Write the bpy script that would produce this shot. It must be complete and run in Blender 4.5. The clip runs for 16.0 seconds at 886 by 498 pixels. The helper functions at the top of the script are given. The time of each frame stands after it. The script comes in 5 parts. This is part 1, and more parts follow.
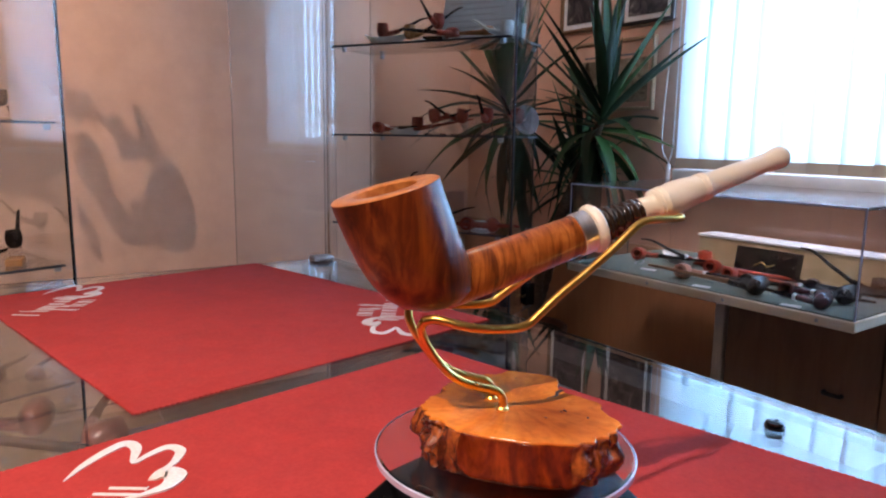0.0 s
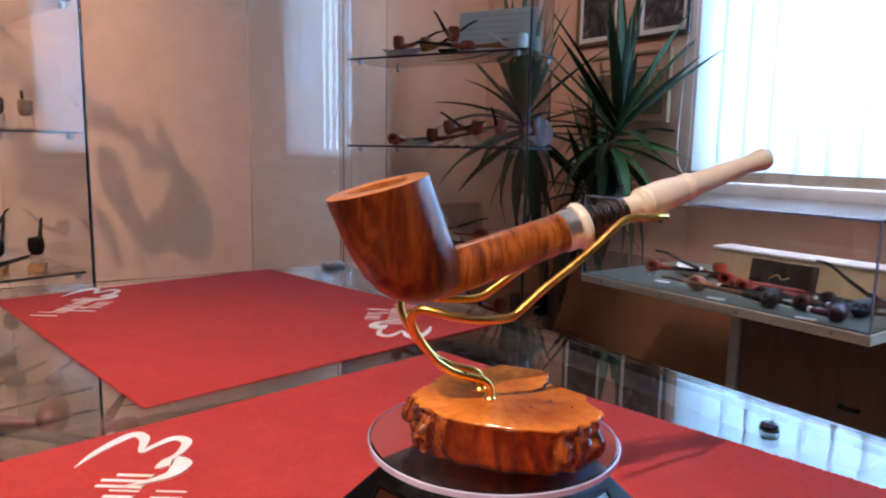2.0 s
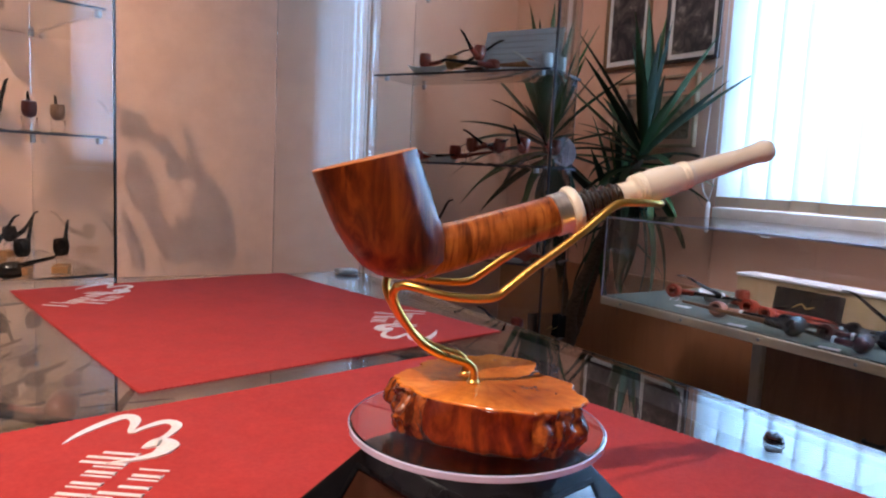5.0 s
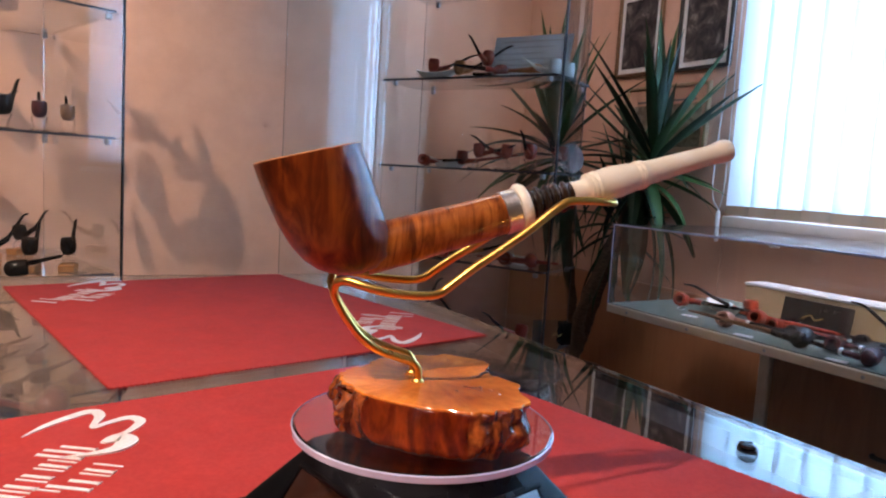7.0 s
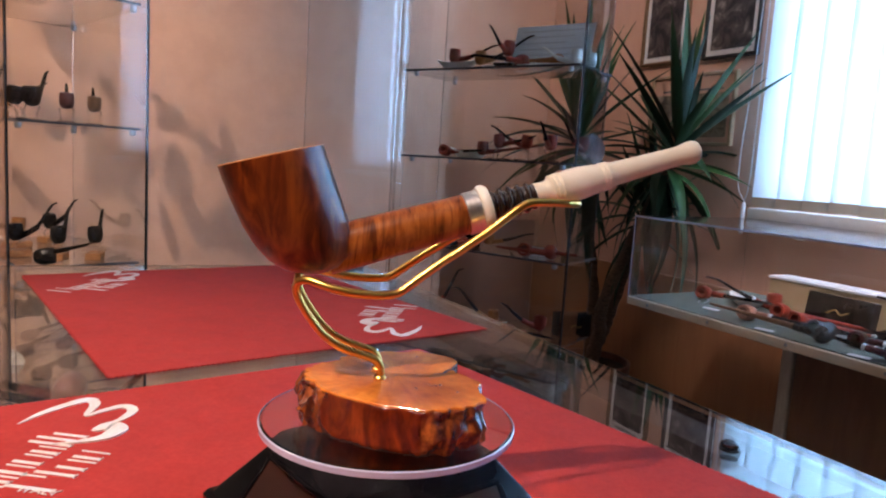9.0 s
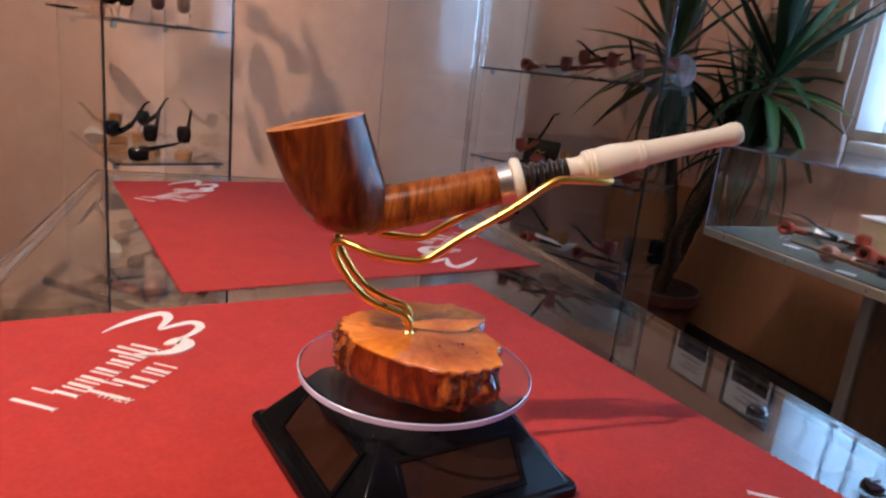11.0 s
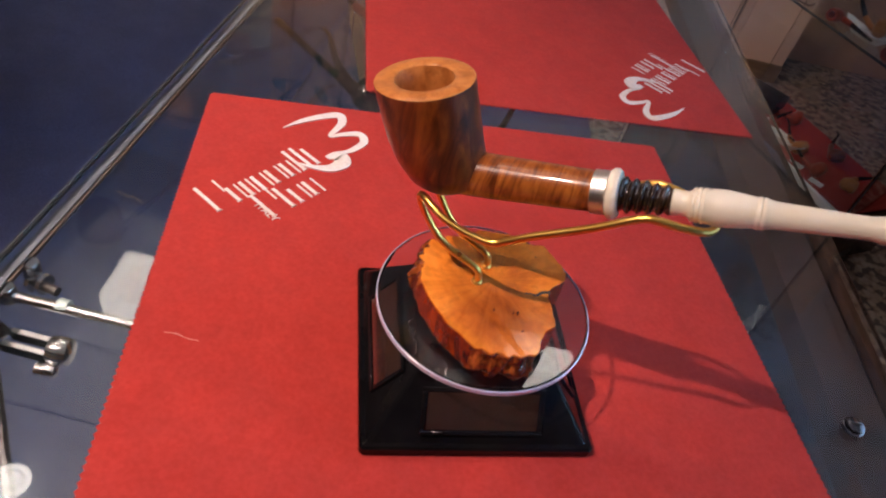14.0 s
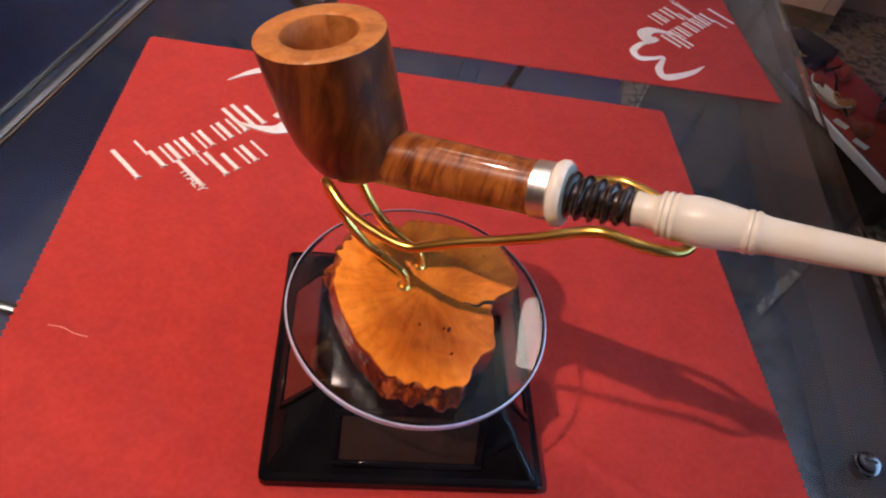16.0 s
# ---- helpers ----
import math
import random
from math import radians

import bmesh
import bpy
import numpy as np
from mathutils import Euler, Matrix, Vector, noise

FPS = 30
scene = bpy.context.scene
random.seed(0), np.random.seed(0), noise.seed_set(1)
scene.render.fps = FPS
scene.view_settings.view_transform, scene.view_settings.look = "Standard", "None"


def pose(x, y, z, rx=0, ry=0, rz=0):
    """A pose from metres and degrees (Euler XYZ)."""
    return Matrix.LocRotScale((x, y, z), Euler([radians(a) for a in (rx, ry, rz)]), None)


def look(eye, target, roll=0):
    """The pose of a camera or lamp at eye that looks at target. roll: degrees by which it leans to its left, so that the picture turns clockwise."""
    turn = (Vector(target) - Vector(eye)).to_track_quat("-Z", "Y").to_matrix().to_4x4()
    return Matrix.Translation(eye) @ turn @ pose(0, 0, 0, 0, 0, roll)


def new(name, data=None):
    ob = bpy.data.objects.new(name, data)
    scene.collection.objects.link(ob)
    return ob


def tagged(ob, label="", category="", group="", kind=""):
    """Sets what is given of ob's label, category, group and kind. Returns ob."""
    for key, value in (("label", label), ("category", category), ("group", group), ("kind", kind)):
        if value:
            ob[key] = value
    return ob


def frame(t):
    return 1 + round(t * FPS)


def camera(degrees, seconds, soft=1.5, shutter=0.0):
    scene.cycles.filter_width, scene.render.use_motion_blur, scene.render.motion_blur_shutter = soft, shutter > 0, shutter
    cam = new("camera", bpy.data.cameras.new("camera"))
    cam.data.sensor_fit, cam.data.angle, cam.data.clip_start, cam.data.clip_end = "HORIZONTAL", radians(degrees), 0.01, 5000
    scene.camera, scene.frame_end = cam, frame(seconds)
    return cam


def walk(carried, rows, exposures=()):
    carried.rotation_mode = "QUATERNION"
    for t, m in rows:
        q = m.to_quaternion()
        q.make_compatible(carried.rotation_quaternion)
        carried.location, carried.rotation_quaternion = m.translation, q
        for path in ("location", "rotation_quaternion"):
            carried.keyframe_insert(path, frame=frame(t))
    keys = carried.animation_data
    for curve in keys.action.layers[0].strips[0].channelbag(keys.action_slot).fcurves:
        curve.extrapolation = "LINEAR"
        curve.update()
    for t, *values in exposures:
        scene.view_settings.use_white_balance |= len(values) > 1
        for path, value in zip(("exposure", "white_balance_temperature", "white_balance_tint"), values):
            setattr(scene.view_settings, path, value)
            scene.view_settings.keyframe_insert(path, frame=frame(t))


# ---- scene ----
cam = camera(65.7, 16.0, soft=2.1, shutter=0.5)
PATH = [
    (0, (0.0565, -0.0012, 0.175), (1.0693, 1.6932, -0.148), 0.8),
    (0.5, (0.0565, -0.0012, 0.175), (1.0693, 1.6932, -0.149), 0.9),
    (1, (0.0578, -0.0066, 0.173), (1.0655, 1.6907, -0.15), 0.8),
    (1.5, (0.0592, -0.0121, 0.172), (1.0482, 1.6988, -0.13), 1.0),
    (2, (0.0591, -0.0179, 0.17), (1.0309, 1.7069, -0.117), 1.0),
    (2.5, (0.0613, -0.0204, 0.165), (1.0185, 1.7155, -0.104), 1.0),
    (3, (0.0618, -0.0195, 0.161), (1.0132, 1.7221, -0.09), 1.5),
    (3.5, (0.063, -0.0213, 0.16), (1.0067, 1.7249, -0.084), 1.7),
    (4, (0.0652, -0.0216, 0.156), (1.0008, 1.7307, -0.08), 2.1),
    (6.5, (0.0923, -0.0308, 0.151), (0.9755, 1.7505, -0.061), 3.5),
    (7, (0.0993, -0.0326, 0.15), (0.9738, 1.7538, -0.059), 3.5),
    (7.5, (0.1052, -0.0327, 0.151), (0.9805, 1.7533, -0.055), 3.5),
    (8, (0.1104, -0.0357, 0.152), (0.9797, 1.7538, -0.059), 3.6),
    (10.5, (0.1322, -0.0616, 0.175), (0.7774, 1.7839, -0.245), 4.9),
    (11, (0.1338, -0.0626, 0.185), (0.7247, 1.7736, -0.342), 6.2),
    (11.5, (0.1362, -0.0664, 0.2), (0.6173, 1.7598, -0.46), 7.7),
    (12, (0.1397, -0.0743, 0.226), (0.5078, 1.7052, -0.611), 9.3),
    (12.5, (0.1519, -0.0851, 0.247), (0.3139, 1.615, -0.793), 9.6),
    (13, (0.1678, -0.0759, 0.278), (0.265, 1.5254, -0.916), 12.7),
    (13.5, (0.1794, -0.0468, 0.29), (0.2302, 1.4576, -1.027), 14.2),
    (14, (0.1893, -0.0166, 0.296), (0.192, 1.4327, -1.083), 14.8),
    (14.5, (0.1994, 0.0042, 0.297), (0.1856, 1.4005, -1.135), 15.7),
    (15, (0.2135, 0.0237, 0.297), (0.1856, 1.348, -1.202), 16.2),
    (15.5, (0.2188, 0.0403, 0.284), (0.1641, 1.355, -1.222), 15.5),
    (16, (0.224, 0.0489, 0.275), (0.1837, 1.3701, -1.226), 15.5),
]
walk(cam, [(t, look(eye, target, roll)) for t, eye, target, roll in PATH],
     [(0, 0.0), (8, -0.02), (10.5, -0.16), (11.5, -0.04), (12.5, -0.08), (14, -0.2), (16, -0.24)])

# ---- world and lights ----
ROOM = pose(0, 0, 0, 0, 0, 4.5)      # the room's walls stand turned by 4.5 degrees to the counter
FLOOR, CEIL = -0.88, 1.72
XW, YW, XB, YB = 2.20, 2.525, -2.3, -2.4   # window wall, peach wall, and the two walls behind the camera
XR, YR = 1.50, 2.80                  # the recess in the corner by the window

world = bpy.data.worlds.new("world")
scene.world = world
world.use_nodes = True
wn = world.node_tree
sky = wn.nodes.new("ShaderNodeTexSky")
sky.sky_type, sky.sun_disc = "NISHITA", False
sky.sun_elevation, sky.sun_rotation = radians(35), radians(120)
wn.links.new(sky.outputs[0], wn.nodes["Background"].inputs[0])
wn.nodes["Background"].inputs[1].default_value = 0.12


def lamp(name, kind, m, energy, colour, size=0.1, size_y=None, spot=None, blend=0.6):
    data = bpy.data.lights.new(name, kind)
    data.energy, data.color = energy, colour
    if kind == "AREA":
        data.shape, data.size, data.size_y = "RECTANGLE", size, size_y or size
    else:
        data.shadow_soft_size = size
    if kind == "SPOT":
        data.spot_size, data.spot_blend = radians(spot), blend
    ob = new(name, data)
    ob.matrix_world = m
    return ob


WIN_Y0, WIN_Y1, WIN_Z0, WIN_Z1 = -0.98, 1.50, 0.098, 1.45
lamp("window_daylight", "AREA", ROOM @ pose(XW + 0.24, (WIN_Y0 + WIN_Y1) / 2, (WIN_Z0 + WIN_Z1) / 2, 0, 90, 0),
     170, (0.38, 0.63, 1.0), 1.34, 2.46)
SPOT_A, SPOT_B, SPOT_C = Vector((-0.76, -0.30, 1.66)), Vector((-0.80, 0.72, 1.66)), Vector((-0.79, 0.56, 1.66))
SPOT_D, FILL_SPOT = Vector((0.62, 0.42, 1.66)), Vector((1.45, 0.62, 1.66))
WARM = (1.0, 0.735, 0.62)
lamp("ceiling_spot_light", "SPOT", look(SPOT_A, (-0.26, 0.16, 0)), 225, WARM, 0.018, spot=52, blend=1.0)
lamp("ceiling_spot_light", "SPOT", look(SPOT_B, (-0.40, 2.30, -0.1)), 92, (1.0, 0.735, 0.565), 0.008, spot=74, blend=0.8)
lamp("ceiling_spot_light", "SPOT", look(SPOT_C, (-0.24, 0.32, 0)), 66, WARM, 0.016, spot=46, blend=1.0)
lamp("ceiling_spot_light", "SPOT", look(SPOT_D, (1.98, 2.50, 1.0)), 84, (1.0, 0.80, 0.74), 0.02, spot=42, blend=0.7)
# added fill light for the wall case, no known lamp there
lamp("ceiling_spot_light", "SPOT", look(FILL_SPOT, (2.20, 1.15, -0.05)), 100, (1.0, 0.84, 0.84), 0.15, spot=52, blend=1.0)

# ---- materials ----
def material(name):
    m = bpy.data.materials.new(name)
    m.use_nodes = True
    return m, m.node_tree, m.node_tree.nodes["Principled BSDF"]


def ramp(nt, fac, stops):
    r = nt.nodes.new("ShaderNodeValToRGB")
    while len(r.color_ramp.elements) < len(stops):
        r.color_ramp.elements.new(0.5)
    for e, (p, c) in zip(r.color_ramp.elements, stops):
        e.position, e.color = p, (*c, 1)
    nt.links.new(fac, r.inputs[0])
    return r.outputs[0]


def noise_node(nt, scale, detail=4, stretch=(1, 1, 1), distort=0.0, turn=(0, 0, 0), rough=0.55):
    tc, mp = nt.nodes.new("ShaderNodeTexCoord"), nt.nodes.new("ShaderNodeMapping")
    mp.inputs["Scale"].default_value, mp.inputs["Rotation"].default_value = stretch, turn
    n = nt.nodes.new("ShaderNodeTexNoise")
    n.inputs["Scale"].default_value, n.inputs["Detail"].default_value = scale, detail
    n.inputs["Distortion"].default_value, n.inputs["Roughness"].default_value = distort, rough
    nt.links.new(tc.outputs["Object"], mp.inputs[0])
    nt.links.new(mp.outputs[0], n.inputs["Vector"])
    return n.outputs["Fac"]


def bump(nt, b, height, strength, distance):
    n = nt.nodes.new("ShaderNodeBump")
    n.inputs["Strength"].default_value, n.inputs["Distance"].default_value = strength, distance
    nt.links.new(height, n.inputs["Height"])
    nt.links.new(n.outputs[0], b.inputs["Normal"])


def mixed(nt, a, b_, fac, mode="MIX"):
    n = nt.nodes.new("ShaderNodeMix")
    n.data_type, n.blend_type = "RGBA", mode
    for sock, v in ((n.inputs[0], fac), (n.inputs[6], a), (n.inputs[7], b_)):
        if hasattr(v, "links"):
            nt.links.new(v, sock)
        else:
            sock.default_value = v if isinstance(v, float) else (*v, 1)
    return n.outputs[2]


def paint(name, c0, c1, rough=0.5, metal=0.0, scale=30, stretch=(1, 1, 1), bump_k=0.0, bump_d=0.001, bump_scale=None, coat=0.0,
          lo=0.35, hi=0.65, distort=0.0, detail=4, spread=0.12, sheen=0.0, rough_var=0.08):
    """A surface between two colours, with a fine grain, a broad unevenness and relief."""
    m, nt, b = material(name)
    fine = noise_node(nt, scale, detail, stretch, distort)
    broad = noise_node(nt, scale * 0.13, 3, stretch)
    col = ramp(nt, fine, [(lo, c0), (hi, c1)])
    dark = ramp(nt, broad, [(0.3, (1 - spread,) * 3), (0.7, (1, 1, 1))])
    nt.links.new(mixed(nt, col, dark, 1.0, "MULTIPLY"), b.inputs["Base Color"])
    rr = nt.nodes.new("ShaderNodeMapRange")
    rr.inputs["To Min"].default_value, rr.inputs["To Max"].default_value = max(0.02, rough - rough_var), min(1, rough + rough_var)
    nt.links.new(broad, rr.inputs["Value"])
    nt.links.new(rr.outputs[0], b.inputs["Roughness"])
    b.inputs["Metallic"].default_value = metal
    b.inputs["Coat Weight"].default_value = coat
    b.inputs["Coat Roughness"].default_value = 0.06
    if sheen:
        b.inputs["Sheen Weight"].default_value, b.inputs["Sheen Roughness"].default_value = sheen, 0.4
    if bump_k:
        bump(nt, b, noise_node(nt, bump_scale or scale, 5, stretch), bump_k, bump_d)
    return m


def glass(name, tint=(0.93, 0.97, 0.96), rough=0.0, ior=1.46):
    m, nt, b = material(name)
    b.inputs["Base Color"].default_value = (*tint, 1)
    b.inputs["Transmission Weight"].default_value, b.inputs["IOR"].default_value = 1.0, ior
    b.inputs["Roughness"].default_value = rough
    return m


M_RED = paint("red_suede", (0.385, 0.0235, 0.0175), (0.435, 0.032, 0.024), 0.92, scale=420, bump_k=0.2, bump_d=0.0003, bump_scale=1200,
              spread=0.10)


def suede_blotches(m):
    nt = m.node_tree
    b = nt.nodes["Principled BSDF"]
    old = b.inputs["Base Color"].links[0].from_socket
    wide = ramp(nt, noise_node(nt, 22, 5, (1, 1, 1), 0.6), [(0.34, (0.91, 0.84, 0.85)), (0.60, (1.0, 1.0, 1.0))])
    small = ramp(nt, noise_node(nt, 90, 4, (1, 1, 1), 0.3), [(0.36, (0.94, 0.90, 0.90)), (0.62, (1.0, 1.0, 1.0))])
    nt.links.new(mixed(nt, mixed(nt, old, wide, 1.0, "MULTIPLY"), small, 1.0, "MULTIPLY"), b.inputs["Base Color"])


suede_blotches(M_RED)
M_PRINT = paint("white_print", (0.66, 0.61, 0.57), (0.80, 0.76, 0.72), 0.8, scale=700, bump_k=0.2, bump_d=0.0002)
M_BLACK = paint("black_gloss_plastic", (0.003, 0.003, 0.004), (0.006, 0.006, 0.007), 0.09, scale=60, rough_var=0.04)
M_BLACK.node_tree.nodes["Principled BSDF"].inputs["Specular IOR Level"].default_value = 0.12
M_CELL = paint("solar_cell", (0.016, 0.006, 0.004), (0.034, 0.012, 0.007), 0.06, scale=25, stretch=(6, 1, 1), coat=1.0)
M_CELL.node_tree.nodes["Principled BSDF"].inputs["Specular IOR Level"].default_value = 0.9
M_ACRYL = glass("clear_acrylic", (0.95, 0.95, 0.97), 0.01, 1.49)
M_GLASS = glass("counter_glass", (0.90, 0.95, 0.95), 0.0, 1.5)
M_SMOKE = glass("smoked_counter_glass", (0.20, 0.25, 0.40), 0.0, 1.5)
M_SCUFFED = glass("scuffed_acrylic", (0.95, 0.95, 0.97), 0.14, 1.49)
M_PANE = glass("cabinet_glass", (0.93, 0.96, 0.97), 0.0, 1.5)
# opaque pale lavender paints in the light that clear acrylic gathers at its edges
M_EDGE_LIGHT = paint("acrylic_edge_light", (0.42, 0.43, 0.60), (0.52, 0.53, 0.70), 0.18, scale=40, coat=0.8)
M_CHROME = paint("chrome", (0.75, 0.75, 0.76), (0.9, 0.9, 0.9), 0.12, 1.0, scale=90)
M_GOLD = paint("polished_brass", (0.92, 0.54, 0.12), (0.98, 0.65, 0.18), 0.29, 1.0, scale=120, spread=0.25, rough_var=0.07)
M_SILVER = paint("silver_band", (0.78, 0.76, 0.74), (0.88, 0.86, 0.84), 0.34, 1.0, scale=200, stretch=(1, 1, 6))
M_IVORY = paint("ivory_acrylic", (0.91, 0.865, 0.72), (0.94, 0.905, 0.79), 0.33, scale=70, stretch=(0.2, 1, 1), coat=0.25, spread=0.10)
M_HORN = paint("dark_horn", (0.010, 0.008, 0.007), (0.030, 0.018, 0.012), 0.18, scale=90, coat=0.5)
M_EBON = paint("black_ebonite", (0.010, 0.010, 0.011), (0.022, 0.020, 0.020), 0.22, scale=80)
M_MEER = paint("white_meerschaum", (0.72, 0.69, 0.63), (0.84, 0.82, 0.78), 0.4, scale=40)
M_FELT = paint("grey_green_felt", (0.10, 0.13, 0.11), (0.16, 0.20, 0.17), 0.95, scale=300, bump_k=0.2, bump_d=0.0005)
M_PEACH = paint("peach_wall_paint", (0.70, 0.415, 0.295), (0.75, 0.460, 0.330), 0.85, scale=14, bump_k=0.12, bump_d=0.0012, bump_scale=160, spread=0.06)
# darkened peach, the recess wall's shade put into a colour
M_RECESS_SHADE = paint("recess_wall_shade", (0.44, 0.25, 0.19), (0.50, 0.29, 0.22), 0.8, scale=14, bump_k=0.1, bump_d=0.001, bump_scale=150, spread=0.06)
M_ORANGE = paint("orange_wall_paint", (0.84, 0.43, 0.20), (0.88, 0.48, 0.24), 0.8, scale=18, bump_k=0.1, bump_d=0.001, bump_scale=150)
M_CREAM = paint("cream_door_paint", (0.68, 0.58, 0.42), (0.74, 0.64, 0.48), 0.5, scale=12, bump_k=0.05)
M_KICK = paint("worn_tan_strip", (0.16, 0.085, 0.035), (0.50, 0.36, 0.19), 0.6, scale=34, stretch=(1, 1, 1.6), detail=5, lo=0.40, hi=0.60)
M_CEIL = paint("white_ceiling_paint", (0.46, 0.46, 0.48), (0.52, 0.52, 0.54), 0.9, scale=10)
M_PVC = paint("white_window_plastic", (0.76, 0.77, 0.78), (0.83, 0.84, 0.85), 0.35, scale=20)
M_LEG = paint("pale_painted_wood", (0.55, 0.47, 0.38), (0.64, 0.55, 0.45), 0.45, scale=40, stretch=(8, 8, 0.6))
M_PLY = paint("pale_plywood_edge", (0.70, 0.57, 0.41), (0.80, 0.67, 0.51), 0.55, scale=60, stretch=(8, 0.5, 8), bump_k=0.1)
M_CASEBOX = paint("beige_box_board", (0.56, 0.40, 0.22), (0.64, 0.47, 0.28), 0.6, scale=25)
M_VENEER = paint("brown_wood_veneer", (0.42, 0.185, 0.080), (0.47, 0.215, 0.095), 0.42, scale=7, stretch=(3, 3, 0.5), bump_k=0.02, distort=1.2, spread=0.10)
M_BASE = paint("dark_baseboard", (0.012, 0.010, 0.010), (0.030, 0.024, 0.022), 0.5, scale=30)
M_BROWNTRIM = paint("brown_baseboard", (0.16, 0.085, 0.04), (0.26, 0.15, 0.07), 0.55, scale=40, stretch=(0.6, 6, 6))
M_GREYMET = paint("grey_metal_rail", (0.34, 0.35, 0.37), (0.46, 0.47, 0.49), 0.35, 0.8, scale=40)
M_TERRA = paint("terracotta_plastic", (0.12, 0.045, 0.028), (0.18, 0.07, 0.045), 0.6, scale=30)
M_SOIL = paint("potting_soil", (0.02, 0.014, 0.010), (0.06, 0.042, 0.03), 0.95, scale=90, bump_k=0.8, bump_d=0.01)
M_TRUNK = paint("yucca_bark", (0.065, 0.040, 0.024), (0.15, 0.095, 0.06), 0.9, scale=55, stretch=(1, 1, 3), bump_k=0.7, bump_d=0.006)
M_CORD = paint("white_cord", (0.66, 0.68, 0.72), (0.8, 0.8, 0.82), 0.5, scale=50)
M_DARKMET = paint("dark_nickel", (0.10, 0.10, 0.11), (0.22, 0.22, 0.23), 0.2, 1.0, scale=120)
M_PAPER = paint("white_card", (0.80, 0.79, 0.77), (0.87, 0.86, 0.84), 0.8, scale=40)
M_PALEINK = paint("pale_grey_ink", (0.58, 0.56, 0.54), (0.66, 0.63, 0.61), 0.8, scale=90)
M_INK = paint("grey_print_ink", (0.16, 0.15, 0.15), (0.24, 0.22, 0.22), 0.8, scale=90)
M_STANDW = paint("pipe_rest_wood", (0.42, 0.17, 0.06), (0.54, 0.25, 0.10), 0.45, scale=50, stretch=(1, 6, 6))
M_BOX = paint("black_box_lacquer", (0.008, 0.008, 0.009), (0.018, 0.016, 0.015), 0.25, scale=40)
M_MATGOLD = paint("gold_print", (0.62, 0.42, 0.14), (0.74, 0.52, 0.20), 0.4, 0.8, scale=60)
M_LAMPW = paint("white_lamp_enamel", (0.78, 0.76, 0.72), (0.85, 0.83, 0.80), 0.28, scale=30, coat=0.3)
M_CABWOOD = paint("tan_cabinet_board", (0.40, 0.28, 0.17), (0.48, 0.34, 0.21), 0.6, scale=20, stretch=(6, 6, 0.6))


def burl(name, dark, mid, light, rough, coat, grain=(14, 14, 2.5), scale=26.0, bump_k=0.0, bump_d=0.0006, turn=(0, 0, 0), soft=1.0):
    """Polished briar: flame figure in long streaks with birdseye speckle."""
    m, nt, b = material(name)
    streak = noise_node(nt, scale, 6, grain, 1.4, turn)
    eye = noise_node(nt, scale * 7, 3, (1, 1, 0.6), 0.4)
    broad = noise_node(nt, scale * 1.6, 3, (1, 1, 0.7), 0.8)
    col = ramp(nt, streak, [(0.30, dark), (0.48, mid), (0.68, light)])
    col = mixed(nt, col, ramp(nt, eye, [(0.36, (0.45, 0.40, 0.38)), (0.52, (1, 1, 1))]), 0.55 * soft, "MULTIPLY")
    col = mixed(nt, col, ramp(nt, broad, [(0.35, (0.60, 0.52, 0.48)), (0.60, (1, 1, 1))]), 0.8 * soft, "MULTIPLY")
    nt.links.new(col, b.inputs["Base Color"])
    b.inputs["Roughness"].default_value = rough
    b.inputs["Specular IOR Level"].default_value = 0.25
    b.inputs["Coat Weight"].default_value, b.inputs["Coat Roughness"].default_value = coat, 0.05
    if bump_k:
        bump(nt, b, streak, bump_k, bump_d)
    return m


M_BRIAR = burl("briar_bowl", (0.055, 0.009, 0.002), (0.155, 0.028, 0.005), (0.30, 0.072, 0.009), 0.34, 0.45, grain=(4.5, 4.5, 0.7), scale=30, turn=(0, 0.35, 0), soft=0.5)
M_SHANK = burl("briar_shank", (0.075, 0.015, 0.004), (0.30, 0.082, 0.014), (0.46, 0.155, 0.030), 0.32, 0.9, grain=(6.5, 0.9, 0.9), scale=46, soft=0.6)
M_RIM = burl("briar_rim", (0.36, 0.12, 0.030), (0.52, 0.19, 0.050), (0.60, 0.245, 0.070), 0.38, 0.3, grain=(2, 2, 2), scale=60, soft=0.4)
M_BURLTOP = burl("burl_slab_top", (0.60, 0.165, 0.017), (0.76, 0.225, 0.022), (0.84, 0.29, 0.038), 0.18, 0.6, grain=(1, 1.6, 1), scale=24, soft=0.55)
M_BURLBARK = burl("burl_slab_bark", (0.018, 0.005, 0.004), (0.11, 0.024, 0.009), (0.44, 0.115, 0.024), 0.20, 1.0, grain=(2, 2, 0.8), scale=70,
                  bump_k=0.6, bump_d=0.0012)
M_BURLCUT = burl("burl_slab_cut", (0.030, 0.005, 0.004), (0.16, 0.021, 0.004), (0.40, 0.066, 0.007), 0.18, 1.0, grain=(1.3, 1.3, 0.45), scale=48, bump_k=0.15, bump_d=0.0006, soft=0.9)


